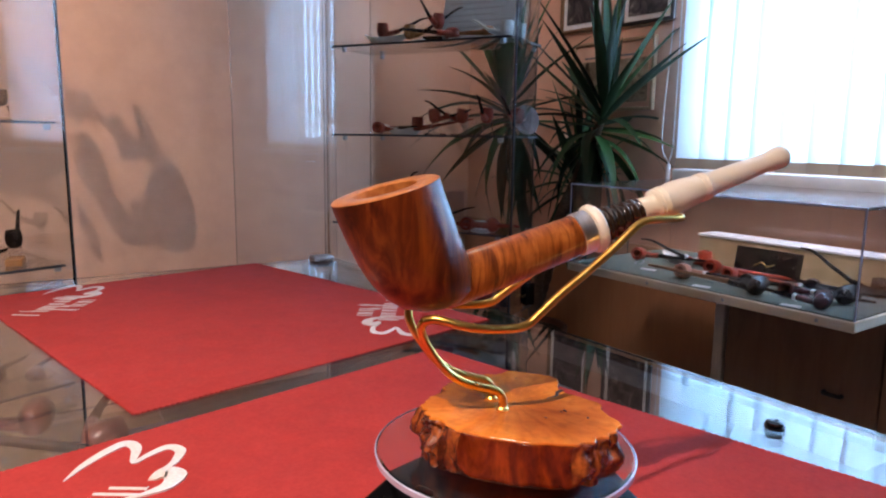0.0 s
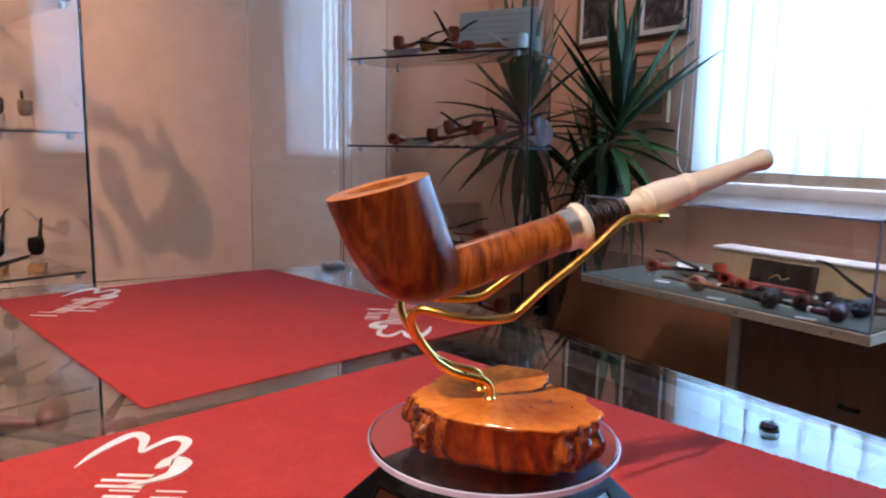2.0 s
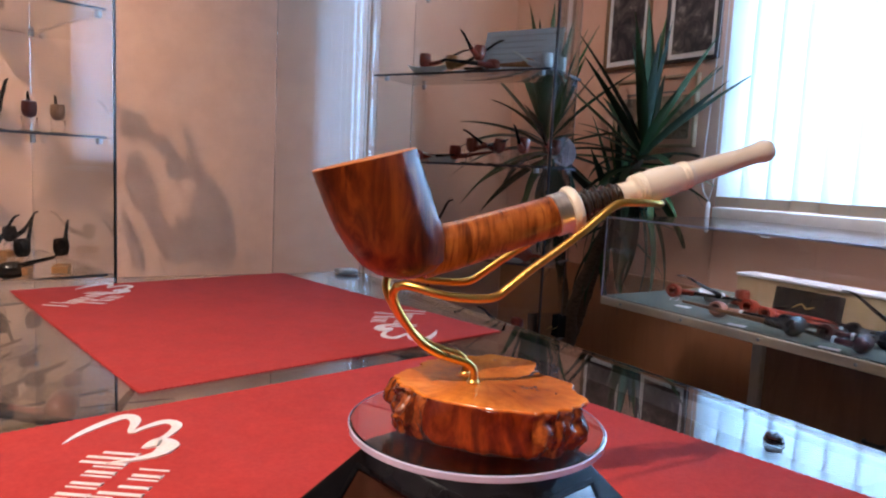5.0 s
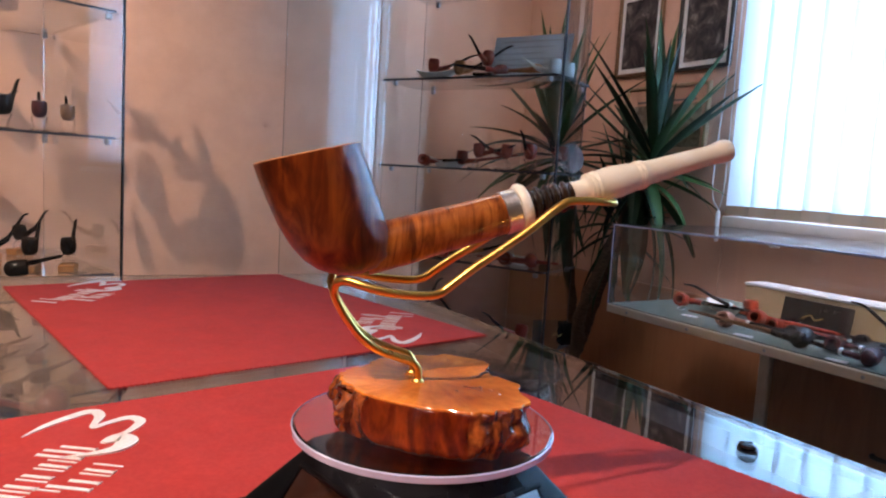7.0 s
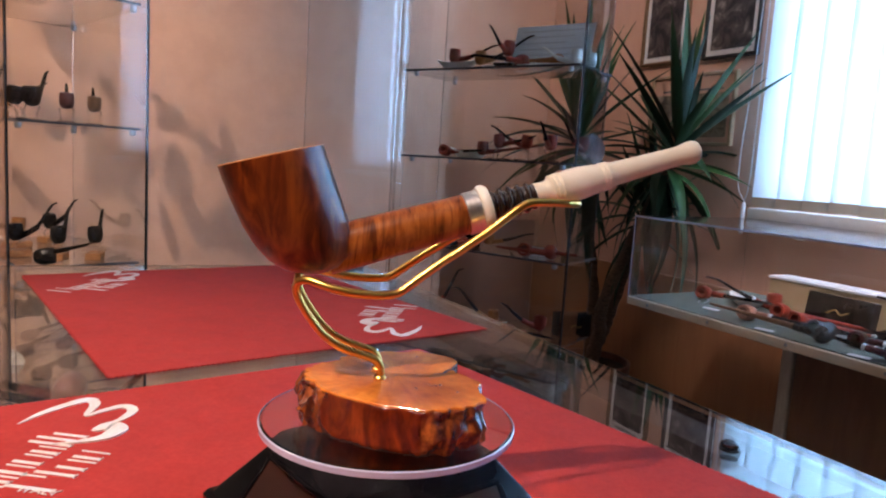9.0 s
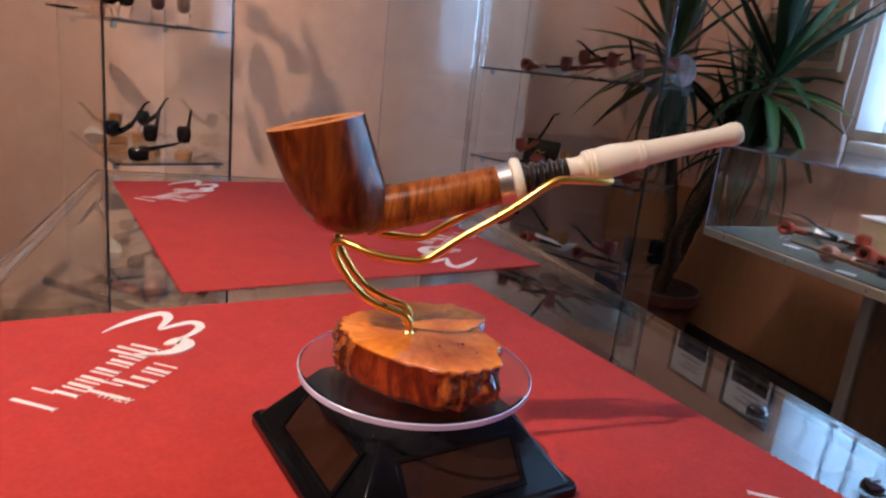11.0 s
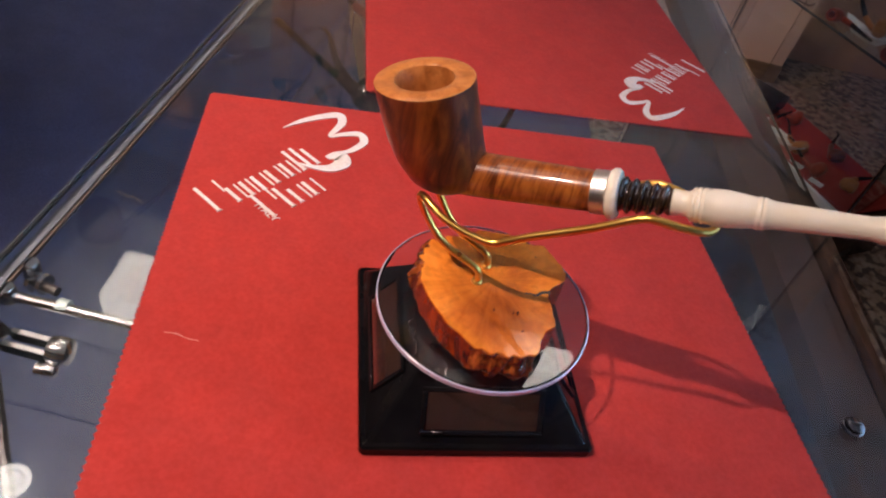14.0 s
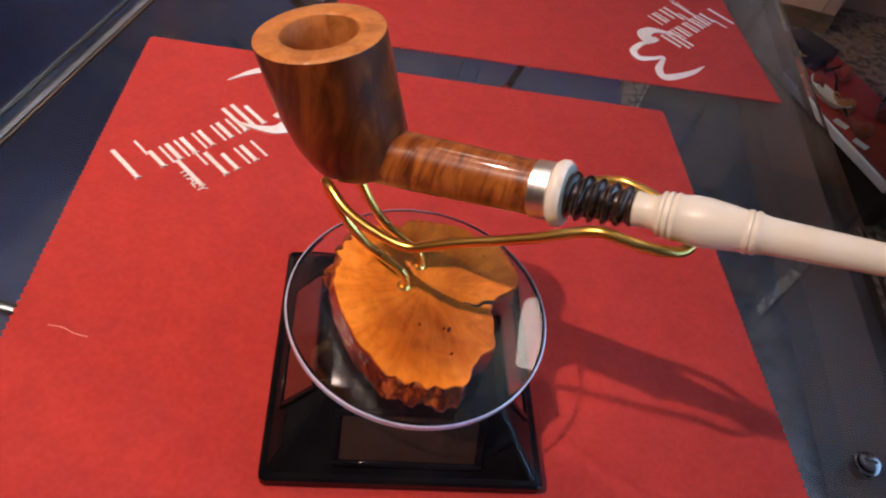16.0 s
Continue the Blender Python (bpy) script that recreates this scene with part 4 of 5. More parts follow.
def tobacco_pipe():
    p = thing("tobacco_pipe", PIPE, "polished brown briar pipe with ivory stem on a stand", "pipe")
    # bowl: rows of left and right edge points, in millimetres along the stem and in height
    rows = [((-72.0, 150.2), (-32.8, 161.0), 20.4), ((-70.2, 145.6), (-31.0, 156.0), 20.4), ((-66.5, 137), (-27.5, 147), 20.2), ((-62.4, 128.4), (-23.6, 136.4), 19.8),
            ((-57.6, 121.0), (-19.5, 127.0), 18.8), ((-52.0, 115.2), (-19.0, 119.4), 16.4), ((-47.0, 112.2), (-23.0, 114.6), 12.4), ((-42.0, 110.8), (-28.5, 111.8), 7.2),
            ((-37.5, 110.2), (-33.5, 110.4), 2.0)]
    n = 48
    loops = []
    for (x0, z0), (x1, z1), r in rows:
        c, h = Vector(((x0 + x1) / 2, 0, (z0 + z1) / 2)), Vector(((x1 - x0) / 2, 0, (z1 - z0) / 2))
        loops.append([(c + h * math.cos(2 * math.pi * k / n) + Vector((0, r, 0)) * math.sin(2 * math.pi * k / n)) / 1000 for k in range(n)])
    shell = rings([[q.copy() for q in l] for l in loops], False)
    shell.faces.new(list(shell.verts)[-n:])
    bowl = part("bowl", shell, M_BRIAR, p, "reddish brown figured briar bowl", smooth=50)
    # rim with the chamber sunk into it
    c = Vector((-52.4, 0, 155.6)) / 1000
    h = Vector((39.2, 0, 10.8)).normalized()
    up = Vector((-10.8, 0, 39.2)).normalized()
    def ring(r, lift, shift=0.0):
        return [c + up * lift / 1000 + h * ((r * math.cos(2 * math.pi * k / n) + shift) / 1000) + Vector((0, r * math.sin(2 * math.pi * k / n) / 1000, 0)) for k in range(n)]
    part("rim", rings([ring(20.32, -0.4), ring(20.32, 0.05), ring(19.6, 0.45), ring(12.6, 0.45), ring(12.0, 0.0), ring(11.4, -8, 1), ring(10.4, -20, 3), ring(7.5, -30, 5), ring(1.5, -34, 6)], False),
         M_RIM, bowl, "matt tan briar rim and chamber", smooth=45)
    a, d = Vector((25.2, 0, 136.8)) / 1000, Vector((0.951, 0, 0.309))
    def turned(name, prof, mat, label, parent=p, n=32):
        return part(name, lathe([(r / 1000, s / 1000) for r, s in prof], n), mat, parent, label, m=along(a, a + d), smooth=40)
    shank = part("shank", tube([Vector((-30, 0, 119.8)) / 1000, Vector((-14, 0, 124.4)) / 1000, Vector((0, 0, 128.8)) / 1000, Vector((14, 0, 133.2)) / 1000, a],
                       [0.0098, 0.0094, 0.0090, 0.0086, 0.0083], 36), M_SHANK, p, "striped brown briar shank", smooth=60)
    part("band", lathe([(r / 1000, s / 1000) for r, s in ((8.4, -0.1), (8.75, 0.2), (8.75, 5.7), (8.4, 6.0))], 36), M_SILVER, p, "silver band", m=along(a, a + d))
    turned("ring", ((8.0, 6.0), (9.4, 6.3), (10.1, 7.4), (10.1, 8.9), (9.2, 10.2), (7.2, 10.6)), M_IVORY, "ivory coloured ring")
    # a rope-like twist that thins towards the mouthpiece
    loops, m = [], 40
    for j in range(73):
        q = j / 72
        sj, base = 10.2 + 19.6 * q, 6.75 - 1.5 * q
        ease = min(1.0, q * 14, (1 - q) * 14)
        loops.append([along(a, a + d) @ (Vector(((base + 0.75 * ease * math.sin(2 * math.pi * (sj / 3.9) + 2 * math.pi * k / m)) * math.cos(2 * math.pi * k / m),
                                                 (base + 0.75 * ease * math.sin(2 * math.pi * (sj / 3.9) + 2 * math.pi * k / m)) * math.sin(2 * math.pi * k / m), sj)) / 1000) for k in range(m)])
    part("horn_section", rings(loops), M_HORN, p, "black twisted horn section", smooth=70)
    turned("mouthpiece", ((4.5, 29.6), (5.1, 30.2), (5.0, 31.2), (4.7, 33.0), (4.8, 35.4), (5.5, 36.6), (6.5, 37.1), (6.6, 37.9), (6.1, 38.4), (6.7, 38.9), (6.8, 39.7), (6.2, 40.2), (6.7, 40.7), (6.9, 41.5),
                          (6.5, 42.2), (7.0, 46), (6.9, 50), (6.2, 56), (5.7, 59.0), (6.1, 59.6), (6.1, 60.5), (5.6, 61.0), (6.0, 61.5), (6.0, 62.4), (5.5, 63.0), (5.1, 65.0), (4.9, 70),
                          (4.5, 82), (4.15, 92), (4.2, 95.5), (4.6, 98.0), (5.0, 100.2), (4.9, 102.4), (4.1, 104.0), (2.4, 104.6), (1.3, 104.5), (1.2, 100.0), (0.4, 99.5)),
           M_IVORY, "carved ivory coloured mouthpiece")


tobacco_pipe()

# ---- glass cabinets ----
def cabinet(name, m, w, d, shelves, z0, z1, label, skew=0.0, base_mat=None):
    """A tall glass cabinet: corner at the origin, w along x, d along y."""
    c = thing(name, m, label, "display cabinet", "tall glass cabinets")
    turn = pose(0, 0, 0, 0, 0, skew)
    far = turn @ Vector((w - 0.004, -0.001, 0))
    panes = [part("pane", box(0.007 if skew else 0, w, 0.0, 0.006, z0, z1, 0.0006), M_PANE, c, m=turn), part("pane", box(0, 0.006, 0.007, d, z0, z1, 0.0006), M_PANE, c),
             part("pane", box(w - 0.006, w, 0.007 + far.y * 1.1, d, z0, z1, 0.0006), M_PANE, c)]
    for x, y in ((-0.001, -0.001), (far.x, far.y)):
        part("corner_edge", box(x + 0.001, x + 0.004, y + 0.001, y + 0.004, z0, z1), M_EDGE, c, "dark green glass edge").visible_shadow = False
    for z in shelves:
        s = part("shelf", box(0.030, w - 0.012, 0.030, d - 0.012, z - 0.006, z, 0.0006), M_PANE, c)
        part("front_edge", box(0.030, w - 0.012, 0.0275, 0.0295, z - 0.006, z), M_EDGE, s, "dark glass edge").visible_shadow = False
        part("side_edge", box(0.0275, 0.0295, 0.030, d - 0.012, z - 0.006, z), M_EDGE, s, "dark glass edge").visible_shadow = False
        for x, y in ((0.036, 0.055), (0.036, d - 0.06), (w - 0.020, 0.055), (w - 0.020, d - 0.06)):
            part("shelf_clip", lathe([(0.006, z - 0.020), (0.008, z - 0.018), (0.008, z - 0.0065)], 10), M_GREYMET, s, m=pose(x, y, 0))
        s.visible_shadow = False
    for p in panes:
        p.visible_shadow = False
    part("plinth", box(0.004, w - 0.004, 0.004, d - 0.004, FLOOR + 0.009, z0 - 0.001, 0.004), base_mat or M_CABWOOD, c)
    return c


LEFT_CAB = pose(-0.16, 1.738, 0, 0, 0, 20.5)
MID_CAB = pose(1.190, 1.525, 0, 0, 0, 31)
LEFT_SHELVES, MID_SHELVES = (-0.142, 0.198, 0.502, 0.82, -0.445), (-0.345, -0.100, 0.180, 0.450, 0.74)
cabinet("display_cabinet", LEFT_CAB, 0.31, 0.60, LEFT_SHELVES, -0.70, 1.30, "tall frameless glass cabinet with pipes beside the door")
cabinet("display_cabinet", MID_CAB, 0.27, 0.65, MID_SHELVES, -0.70, 1.30, "tall frameless glass cabinet full of tobacco pipes", 9.0, M_BOX)
single("base_cloth", box(0.010, 0.260, 0.012, 0.606, -0.6995, -0.692, 0.002), M_RED, MID_CAB, "red cloth lining the cabinet's lowest shelf", "cloth")
single("edge_strip", box(-0.012, 0.0, -0.012, 0.62, -0.715, -0.690, 0.003), M_PVC, MID_CAB, "white edge strip along the cabinet base", "trim")
pane = single("glass_partition", box(0, 0.335, 0, 0.006, FLOOR + 0.010, 1.30, 0.0008), M_PANE, ROOM @ pose(0.72, 1.985, 0, 0, 0, 1.5), "clear upright glass partition beside the cabinet", "glass panel")
pane.visible_shadow = False


# ---- small pipes ----
def small_pipe(m, wood, stem_mat, bend=0.0, size=1.0, stem_len=0.085, ring_mat=None, label="brown briar pipe with a black stem"):
    """Bowl upright at the origin, stem towards +x."""
    p = thing("tobacco_pipe", m, label, "pipe", "pipes on display")
    k = size
    prof = [(0.004, 0.0), (0.011, 0.002), (0.0165, 0.009), (0.0185, 0.020), (0.018, 0.033), (0.0165, 0.042), (0.0155, 0.0428), (0.0100, 0.0425), (0.0092, 0.034), (0.006, 0.016), (0.001, 0.013)]
    part("bowl", lathe([(r * k, z * k) for r, z in prof], 18), wood, p)
    up = [(0.008, 0, 0.011), (0.030, 0, 0.0135 + bend * 0.004), (0.052, 0, 0.017 + bend * 0.014)]
    part("shank", tube(smooth_path([tuple(c * k for c in q) for q in up], 4), [0.0080 * k] * 4 + [0.0072 * k] * 5, 12), wood, p)
    e = up[-1]
    if ring_mat:
        part("band", tube([Vector((e[0] - 0.004, 0, e[2] - 0.001)) * k, Vector((e[0] + 0.003, 0, e[2] + 0.001 + bend * 0.001)) * k], 0.0079 * k, 12), ring_mat, p)
    st = [e, (e[0] + stem_len * 0.4, 0, e[2] + 0.008 + bend * 0.026), (e[0] + stem_len * 0.75, 0, e[2] + 0.016 + bend * 0.050), (e[0] + stem_len, 0, e[2] + 0.020 + bend * 0.052)]
    pts = smooth_path([tuple(c * k for c in q) for q in st], 5)
    part("stem", tube(pts, [(0.0062 - 0.0036 * i / (len(pts) - 1)) * k for i in range(len(pts))], 10, flat=0.8), stem_mat, p)
    return p


def wire_rest(m, label="small clear acrylic pipe rest", mat=None):
    r = thing("pipe_rest", m, label, "pipe rest", "pipe rests")
    mat = mat or M_ACRYL
    part("foot", box(-0.028, 0.028, -0.020, 0.020, 0.0, 0.004, 0.001), mat, r)
    for y in (-0.012, 0.012):
        part("prong", tube(smooth_path([(-0.012, y, 0.004), (-0.010, y * 1.2, 0.020), (0.004, y * 1.3, 0.034)], 4), 0.0022, 8), mat, r)
    return r


def block_rest(m):
    r = thing("pipe_rest", m, "small brown wooden block pipe rest", "pipe rest", "pipe rests")
    part("block", box(-0.030, 0.030, -0.018, 0.018, 0.0, 0.018, 0.002), M_STANDW, r)
    for y in (-0.010, 0.010):
        part("prong", tube(smooth_path([(-0.008, y, 0.018), (-0.007, y * 1.2, 0.030), (0.006, y * 1.25, 0.040)], 4), 0.0024, 8), M_ACRYL, r)
    return r


def boat(m):
    b = thing("pipe_tray", m, "white ceramic boat-shaped pipe rest", "pipe rest", "pipe rests")
    loops = []
    for s, z in ((0.55, 0.0), (0.85, 0.008), (1.0, 0.020), (0.95, 0.020), (0.80, 0.010), (0.3, 0.006)):
        loops.append([Vector((0.075 * s * math.cos(2 * math.pi * k / 24), 0.026 * s * math.sin(2 * math.pi * k / 24), z + 0.012 * abs(math.cos(2 * math.pi * k / 24)) ** 3 * (z > 0.003))) for k in range(24)])
    part("shell", rings(loops), M_MEER, b)


def gift_box(m, w, d, h, tilt=0.0):
    g = thing("display_box", m @ pose(0, 0, 0, tilt, 0, 0), "black lacquer display box with a gold mark", "box", "black boxes")
    part("body", box(-w / 2, w / 2, 0, d, 0, h, 0.002), M_BOX, g)
    mark = tube(smooth_path([(-w * 0.16, -0.0006, h * 0.40), (-w * 0.04, -0.0006, h * 0.55), (w * 0.04, -0.0006, h * 0.42), (w * 0.16, -0.0006, h * 0.52)], 5), 0.0016, 6, flat=1.0)
    part("gold_mark", mark, M_MATGOLD, g)


def on_shelf(cab, shelves, i, x, y, rz, lift=0.0):
    return cab @ pose(x, y, shelves[i] + lift + 0.0004, 0, 0, rz)


M_SMOKY = paint("smoky_tan_briar", (0.20, 0.115, 0.075), (0.30, 0.185, 0.125), 0.35, scale=70, coat=0.3)
M_PLUM = paint("plum_brown_briar", (0.085, 0.024, 0.022), (0.14, 0.045, 0.040), 0.3, scale=70, coat=0.4)
WOODS = (M_REDBRIAR, M_TANBRIAR, M_BRIAR, M_EBON, M_SMOKY, M_PLUM)
LABELS = {0: "red-brown briar pipe with a black stem", 1: "tan briar pipe with a black stem", 2: "brown figured briar pipe with black stem", 3: "black pipe with a curved black stem",
          4: "smoky tan pipe with a silver band", 5: "plum brown pipe with a black stem"}


def pipe_at(cab, shelves, i, x, y, rz, wood, bend=0.0, rest=None, size=1.0, stem=None, ring_mat=None):
    """A pipe on a shelf; rest: 'wire', 'block', or None for one that lies on its side."""
    if rest == "block":
        block_rest(on_shelf(cab, shelves, i, x, y, rz))
        m = on_shelf(cab, shelves, i, x, y, rz, 0.0425) @ pose(0.002, 0, -0.002, 0, -6, 0)
    elif rest == "wire":
        wire_rest(on_shelf(cab, shelves, i, x, y, rz))
        m = on_shelf(cab, shelves, i, x, y, rz, 0.0355) @ pose(0.002, 0, -0.002, 0, -8, 0)
    else:
        m = on_shelf(cab, shelves, i, x, y, rz, 0.0185 * size) @ pose(0, 0, 0, 82, 0, 0) @ pose(0, 0.0, -0.02 * size, 0, 0, 0)
    small_pipe(m, WOODS[wood], stem or M_EBON, bend, size, 0.055 if rest == "block" else 0.07 if rest else 0.085, ring_mat, LABELS[wood])


# left cabinet, lower shelf: black pipes on blocks
pipe_at(LEFT_CAB, LEFT_SHELVES, 0, 0.215, 0.10, 62, 3, 0.5, "block")
pipe_at(LEFT_CAB, LEFT_SHELVES, 0, 0.135, 0.12, 60, 3, 0.55, "block")
pipe_at(LEFT_CAB, LEFT_SHELVES, 0, 0.085, 0.05, 70, 3, 1.0, None, 1.1)
pipe_at(LEFT_CAB, LEFT_SHELVES, 0, 0.060, 0.20, 10, 3, 0.7, "block")
pipe_at(LEFT_CAB, LEFT_SHELVES, 0, 0.10, 0.36, 200, 1, 0.4, "block")
boat(on_shelf(LEFT_CAB, LEFT_SHELVES, 0, 0.055, 0.40, 80))
pipe_at(LEFT_CAB, LEFT_SHELVES, 0, 0.20, 0.45, 30, 3, 0.5, "block")
# middle shelf
pipe_at(LEFT_CAB, LEFT_SHELVES, 1, 0.225, 0.14, 75, 4, 0.3, "wire", 0.92, ring_mat=M_SILVER)
pipe_at(LEFT_CAB, LEFT_SHELVES, 1, 0.150, 0.10, 75, 5, 0.3, "wire", 0.92)
pipe_at(LEFT_CAB, LEFT_SHELVES, 1, 0.080, 0.12, 60, 3, 0.5, "wire", 1.1)
pipe_at(LEFT_CAB, LEFT_SHELVES, 1, 0.040, 0.10, 140, 3, 0.7, "wire")
pipe_at(LEFT_CAB, LEFT_SHELVES, 1, 0.060, 0.30, 20, 1, 0.3, "wire")
pipe_at(LEFT_CAB, LEFT_SHELVES, 1, 0.080, 0.44, 160, 1, 0.1, None)
boat(on_shelf(LEFT_CAB, LEFT_SHELVES, 1, 0.06, 0.53, 95))
# top shelf
gift_box(on_shelf(LEFT_CAB, LEFT_SHELVES, 2, 0.09, 0.25, 10), 0.12, 0.05, 0.05)
pipe_at(LEFT_CAB, LEFT_SHELVES, 2, 0.10, 0.10, 10, 1, 0.3, None)

# low shelf, seen through the counter's glass
for x, y, rz, w in ((0.235, 0.10, 70, 5), (0.165, 0.16, 60, 3), (0.085, 0.09, 65, 3), (0.205, 0.34, 80, 5), (0.10, 0.32, 70, 3), (0.15, 0.48, 60, 5)):
    pipe_at(LEFT_CAB, LEFT_SHELVES, 4, x, y, rz, w, 0.5)
boat(on_shelf(LEFT_CAB, LEFT_SHELVES, 4, 0.055, 0.22, 80))
# middle cabinet, from the top shelf down
boat(on_shelf(MID_CAB, MID_SHELVES, 3, 0.075, 0.46, 96))
small_pipe(on_shelf(MID_CAB, MID_SHELVES, 3, 0.070, 0.47, -70, 0.020), M_REDBRIAR, M_EBON, 0.3, label=LABELS[0])
small_pipe(on_shelf(MID_CAB, MID_SHELVES, 3, 0.080, 0.38, -60, 0.012), M_TANBRIAR, M_EBON, 0.9, stem_len=0.12, label=LABELS[1])
gift_box(on_shelf(MID_CAB, MID_SHELVES, 3, 0.10, 0.315, -80), 0.06, 0.04, 0.022)
pipe_at(MID_CAB, MID_SHELVES, 3, 0.065, 0.275, 180, 0, 0.2, "wire")
pipe_at(MID_CAB, MID_SHELVES, 3, 0.085, 0.235, 150, 0, 0.2, None, 1.1)
pipe_at(MID_CAB, MID_SHELVES, 3, 0.075, 0.12, 95, 1, 0.2, None, stem=M_TANBRIAR)
small_pipe(on_shelf(MID_CAB, MID_SHELVES, 3, 0.06, 0.055, 95, 0.0), M_MEER, M_IVORY, 0.2, 1.0, 0.05, label="white meerschaum pipe with a pale stem")
small_pipe(on_shelf(MID_CAB, MID_SHELVES, 3, 0.15, 0.06, 60, 0.0), M_MEER, M_TANBRIAR, 0.4, 1.1, label="white meerschaum pipe with a brown stem")


def card(m, w, h, lines):
    c = thing("info_card", m, "printed white information card leaning on the shelf", "sign")
    part("sheet", box(-w / 2, w / 2, 0, 0.002, 0, h, 0.0005), M_PAPER, c)
    for k in range(lines):
        part("text_bar", box(-w * 0.42, w * (0.42 - 0.12 * (k % 3)), -0.0008, 0.0004, h * (0.86 - 0.8 * k / lines), h * (0.86 - 0.8 * k / lines) + 0.003), M_PALEINK, c)


card(on_shelf(MID_CAB, MID_SHELVES, 3, 0.13, 0.18, -90) @ pose(0, 0, 0, -14, 0, 0), 0.25, 0.140, 6)
for dy in (0.10, 0.20, 0.32):
    single("price_label", box(-0.012, 0.012, -0.02, 0.02, 0.0, 0.0015), M_PAPER, on_shelf(MID_CAB, MID_SHELVES, 3, 0.035, dy, 0), "small white price label on the shelf", "label", "price labels")

pipe_at(MID_CAB, MID_SHELVES, 2, 0.06, 0.475, -80, 0, 0.3, None)
boat(on_shelf(MID_CAB, MID_SHELVES, 2, 0.085, 0.40, 92))
small_pipe(on_shelf(MID_CAB, MID_SHELVES, 2, 0.07, 0.345, -75, 0.010), M_REDBRIAR, M_REDBRIAR, 0.0, stem_len=0.12, label="red-brown briar pipe with long stem")
pipe_at(MID_CAB, MID_SHELVES, 2, 0.07, 0.285, -90, 0, -0.2, "wire")
pipe_at(MID_CAB, MID_SHELVES, 2, 0.08, 0.20, 100, 0, 0.2, "wire", 1.0)
pipe_at(MID_CAB, MID_SHELVES, 2, 0.06, 0.11, 190, 0, 0.3, "wire")
pipe_at(MID_CAB, MID_SHELVES, 2, 0.12, 0.045, 180, 0, 0.3, "wire")


def shell_dish(m):
    d = thing("shell_dish", m, "pale pink shell dish standing on edge", "dish")
    part("shell", lathe([(0.002, 0.0), (0.03, 0.004), (0.048, 0.016), (0.052, 0.026), (0.049, 0.026), (0.028, 0.010), (0.002, 0.005)], 26), M_SHELL, d, m=pose(0, 0, 0.050, 80, 0, 0))


M_SHELL = paint("pale_pink_shell", (0.26, 0.17, 0.155), (0.34, 0.235, 0.21), 0.6, scale=60)
shell_dish(on_shelf(MID_CAB, MID_SHELVES, 2, 0.205, 0.06, -40) @ Matrix.Scale(0.86, 4))

gift_box(on_shelf(MID_CAB, MID_SHELVES, 1, 0.13, 0.44, -90), 0.12, 0.02, 0.075, -12)
pipe_at(MID_CAB, MID_SHELVES, 1, 0.06, 0.46, -70, 0, 1.2, "wire")
pipe_at(MID_CAB, MID_SHELVES, 1, 0.055, 0.385, 190, 0, 0.1, None)
small_pipe(on_shelf(MID_CAB, MID_SHELVES, 1, 0.12, 0.33, -85, 0.012), M_TANBRIAR, M_EBON, 0.2, 1.0, 0.10, label=LABELS[1])
pipe_at(MID_CAB, MID_SHELVES, 1, 0.055, 0.16, -80, 0, 0.0, None, 1.15, M_REDBRIAR)
pipe_at(MID_CAB, MID_SHELVES, 1, 0.075, 0.09, 120, 0, 0.0, None, 1.15, M_REDBRIAR)
card(on_shelf(MID_CAB, MID_SHELVES, 1, 0.11, 0.15, -90) @ pose(0, 0, 0, -30, 0, 0), 0.10, 0.03, 2)

pipe_at(MID_CAB, MID_SHELVES, 0, 0.055, 0.50, -70, 0, 1.3, "wire")
pipe_at(MID_CAB, MID_SHELVES, 0, 0.045, 0.54, 190, 0, 0.3, None)
pipe_at(MID_CAB, MID_SHELVES, 0, 0.055, 0.385, -85, 0, 0.2, None)
boat(on_shelf(MID_CAB, MID_SHELVES, 0, 0.085, 0.30, 96))
small_pipe(on_shelf(MID_CAB, MID_SHELVES, 0, 0.080, 0.27, 100, 0.020), M_TANBRIAR, M_EBON, 0.9, label=LABELS[1])
pipe_at(MID_CAB, MID_SHELVES, 0, 0.050, 0.19, -80, 0, 0.1, None)
pipe_at(MID_CAB, MID_SHELVES, 0, 0.060, 0.10, 130, 0, 0.3, "wire", 1.05)
gift_box(on_shelf(MID_CAB, MID_SHELVES, 0, 0.20, 0.05, -40), 0.11, 0.05, 0.07)

BASE = (-0.692,)
gift_box(on_shelf(MID_CAB, BASE, 0, 0.09, 0.50, -70), 0.13, 0.09, 0.05)
for x, y, rz, w in ((0.06, 0.38, 40, 0), (0.07, 0.27, 80, 1), (0.05, 0.17, 100, 0), (0.10, 0.10, 20, 1), (0.17, 0.22, 60, 2), (0.18, 0.40, 120, 0)):
    pipe_at(MID_CAB, BASE, 0, x, y, rz, w, 0.4, None)
boat(on_shelf(MID_CAB, BASE, 0, 0.055, 0.32, 96))
for dy in (0.14, 0.22, 0.43):
    single("price_label", box(-0.012, 0.012, -0.02, 0.02, 0.0, 0.0015), M_PAPER, on_shelf(MID_CAB, BASE, 0, 0.03, dy, 20), "small white price label on the red cloth", "label", "price labels")

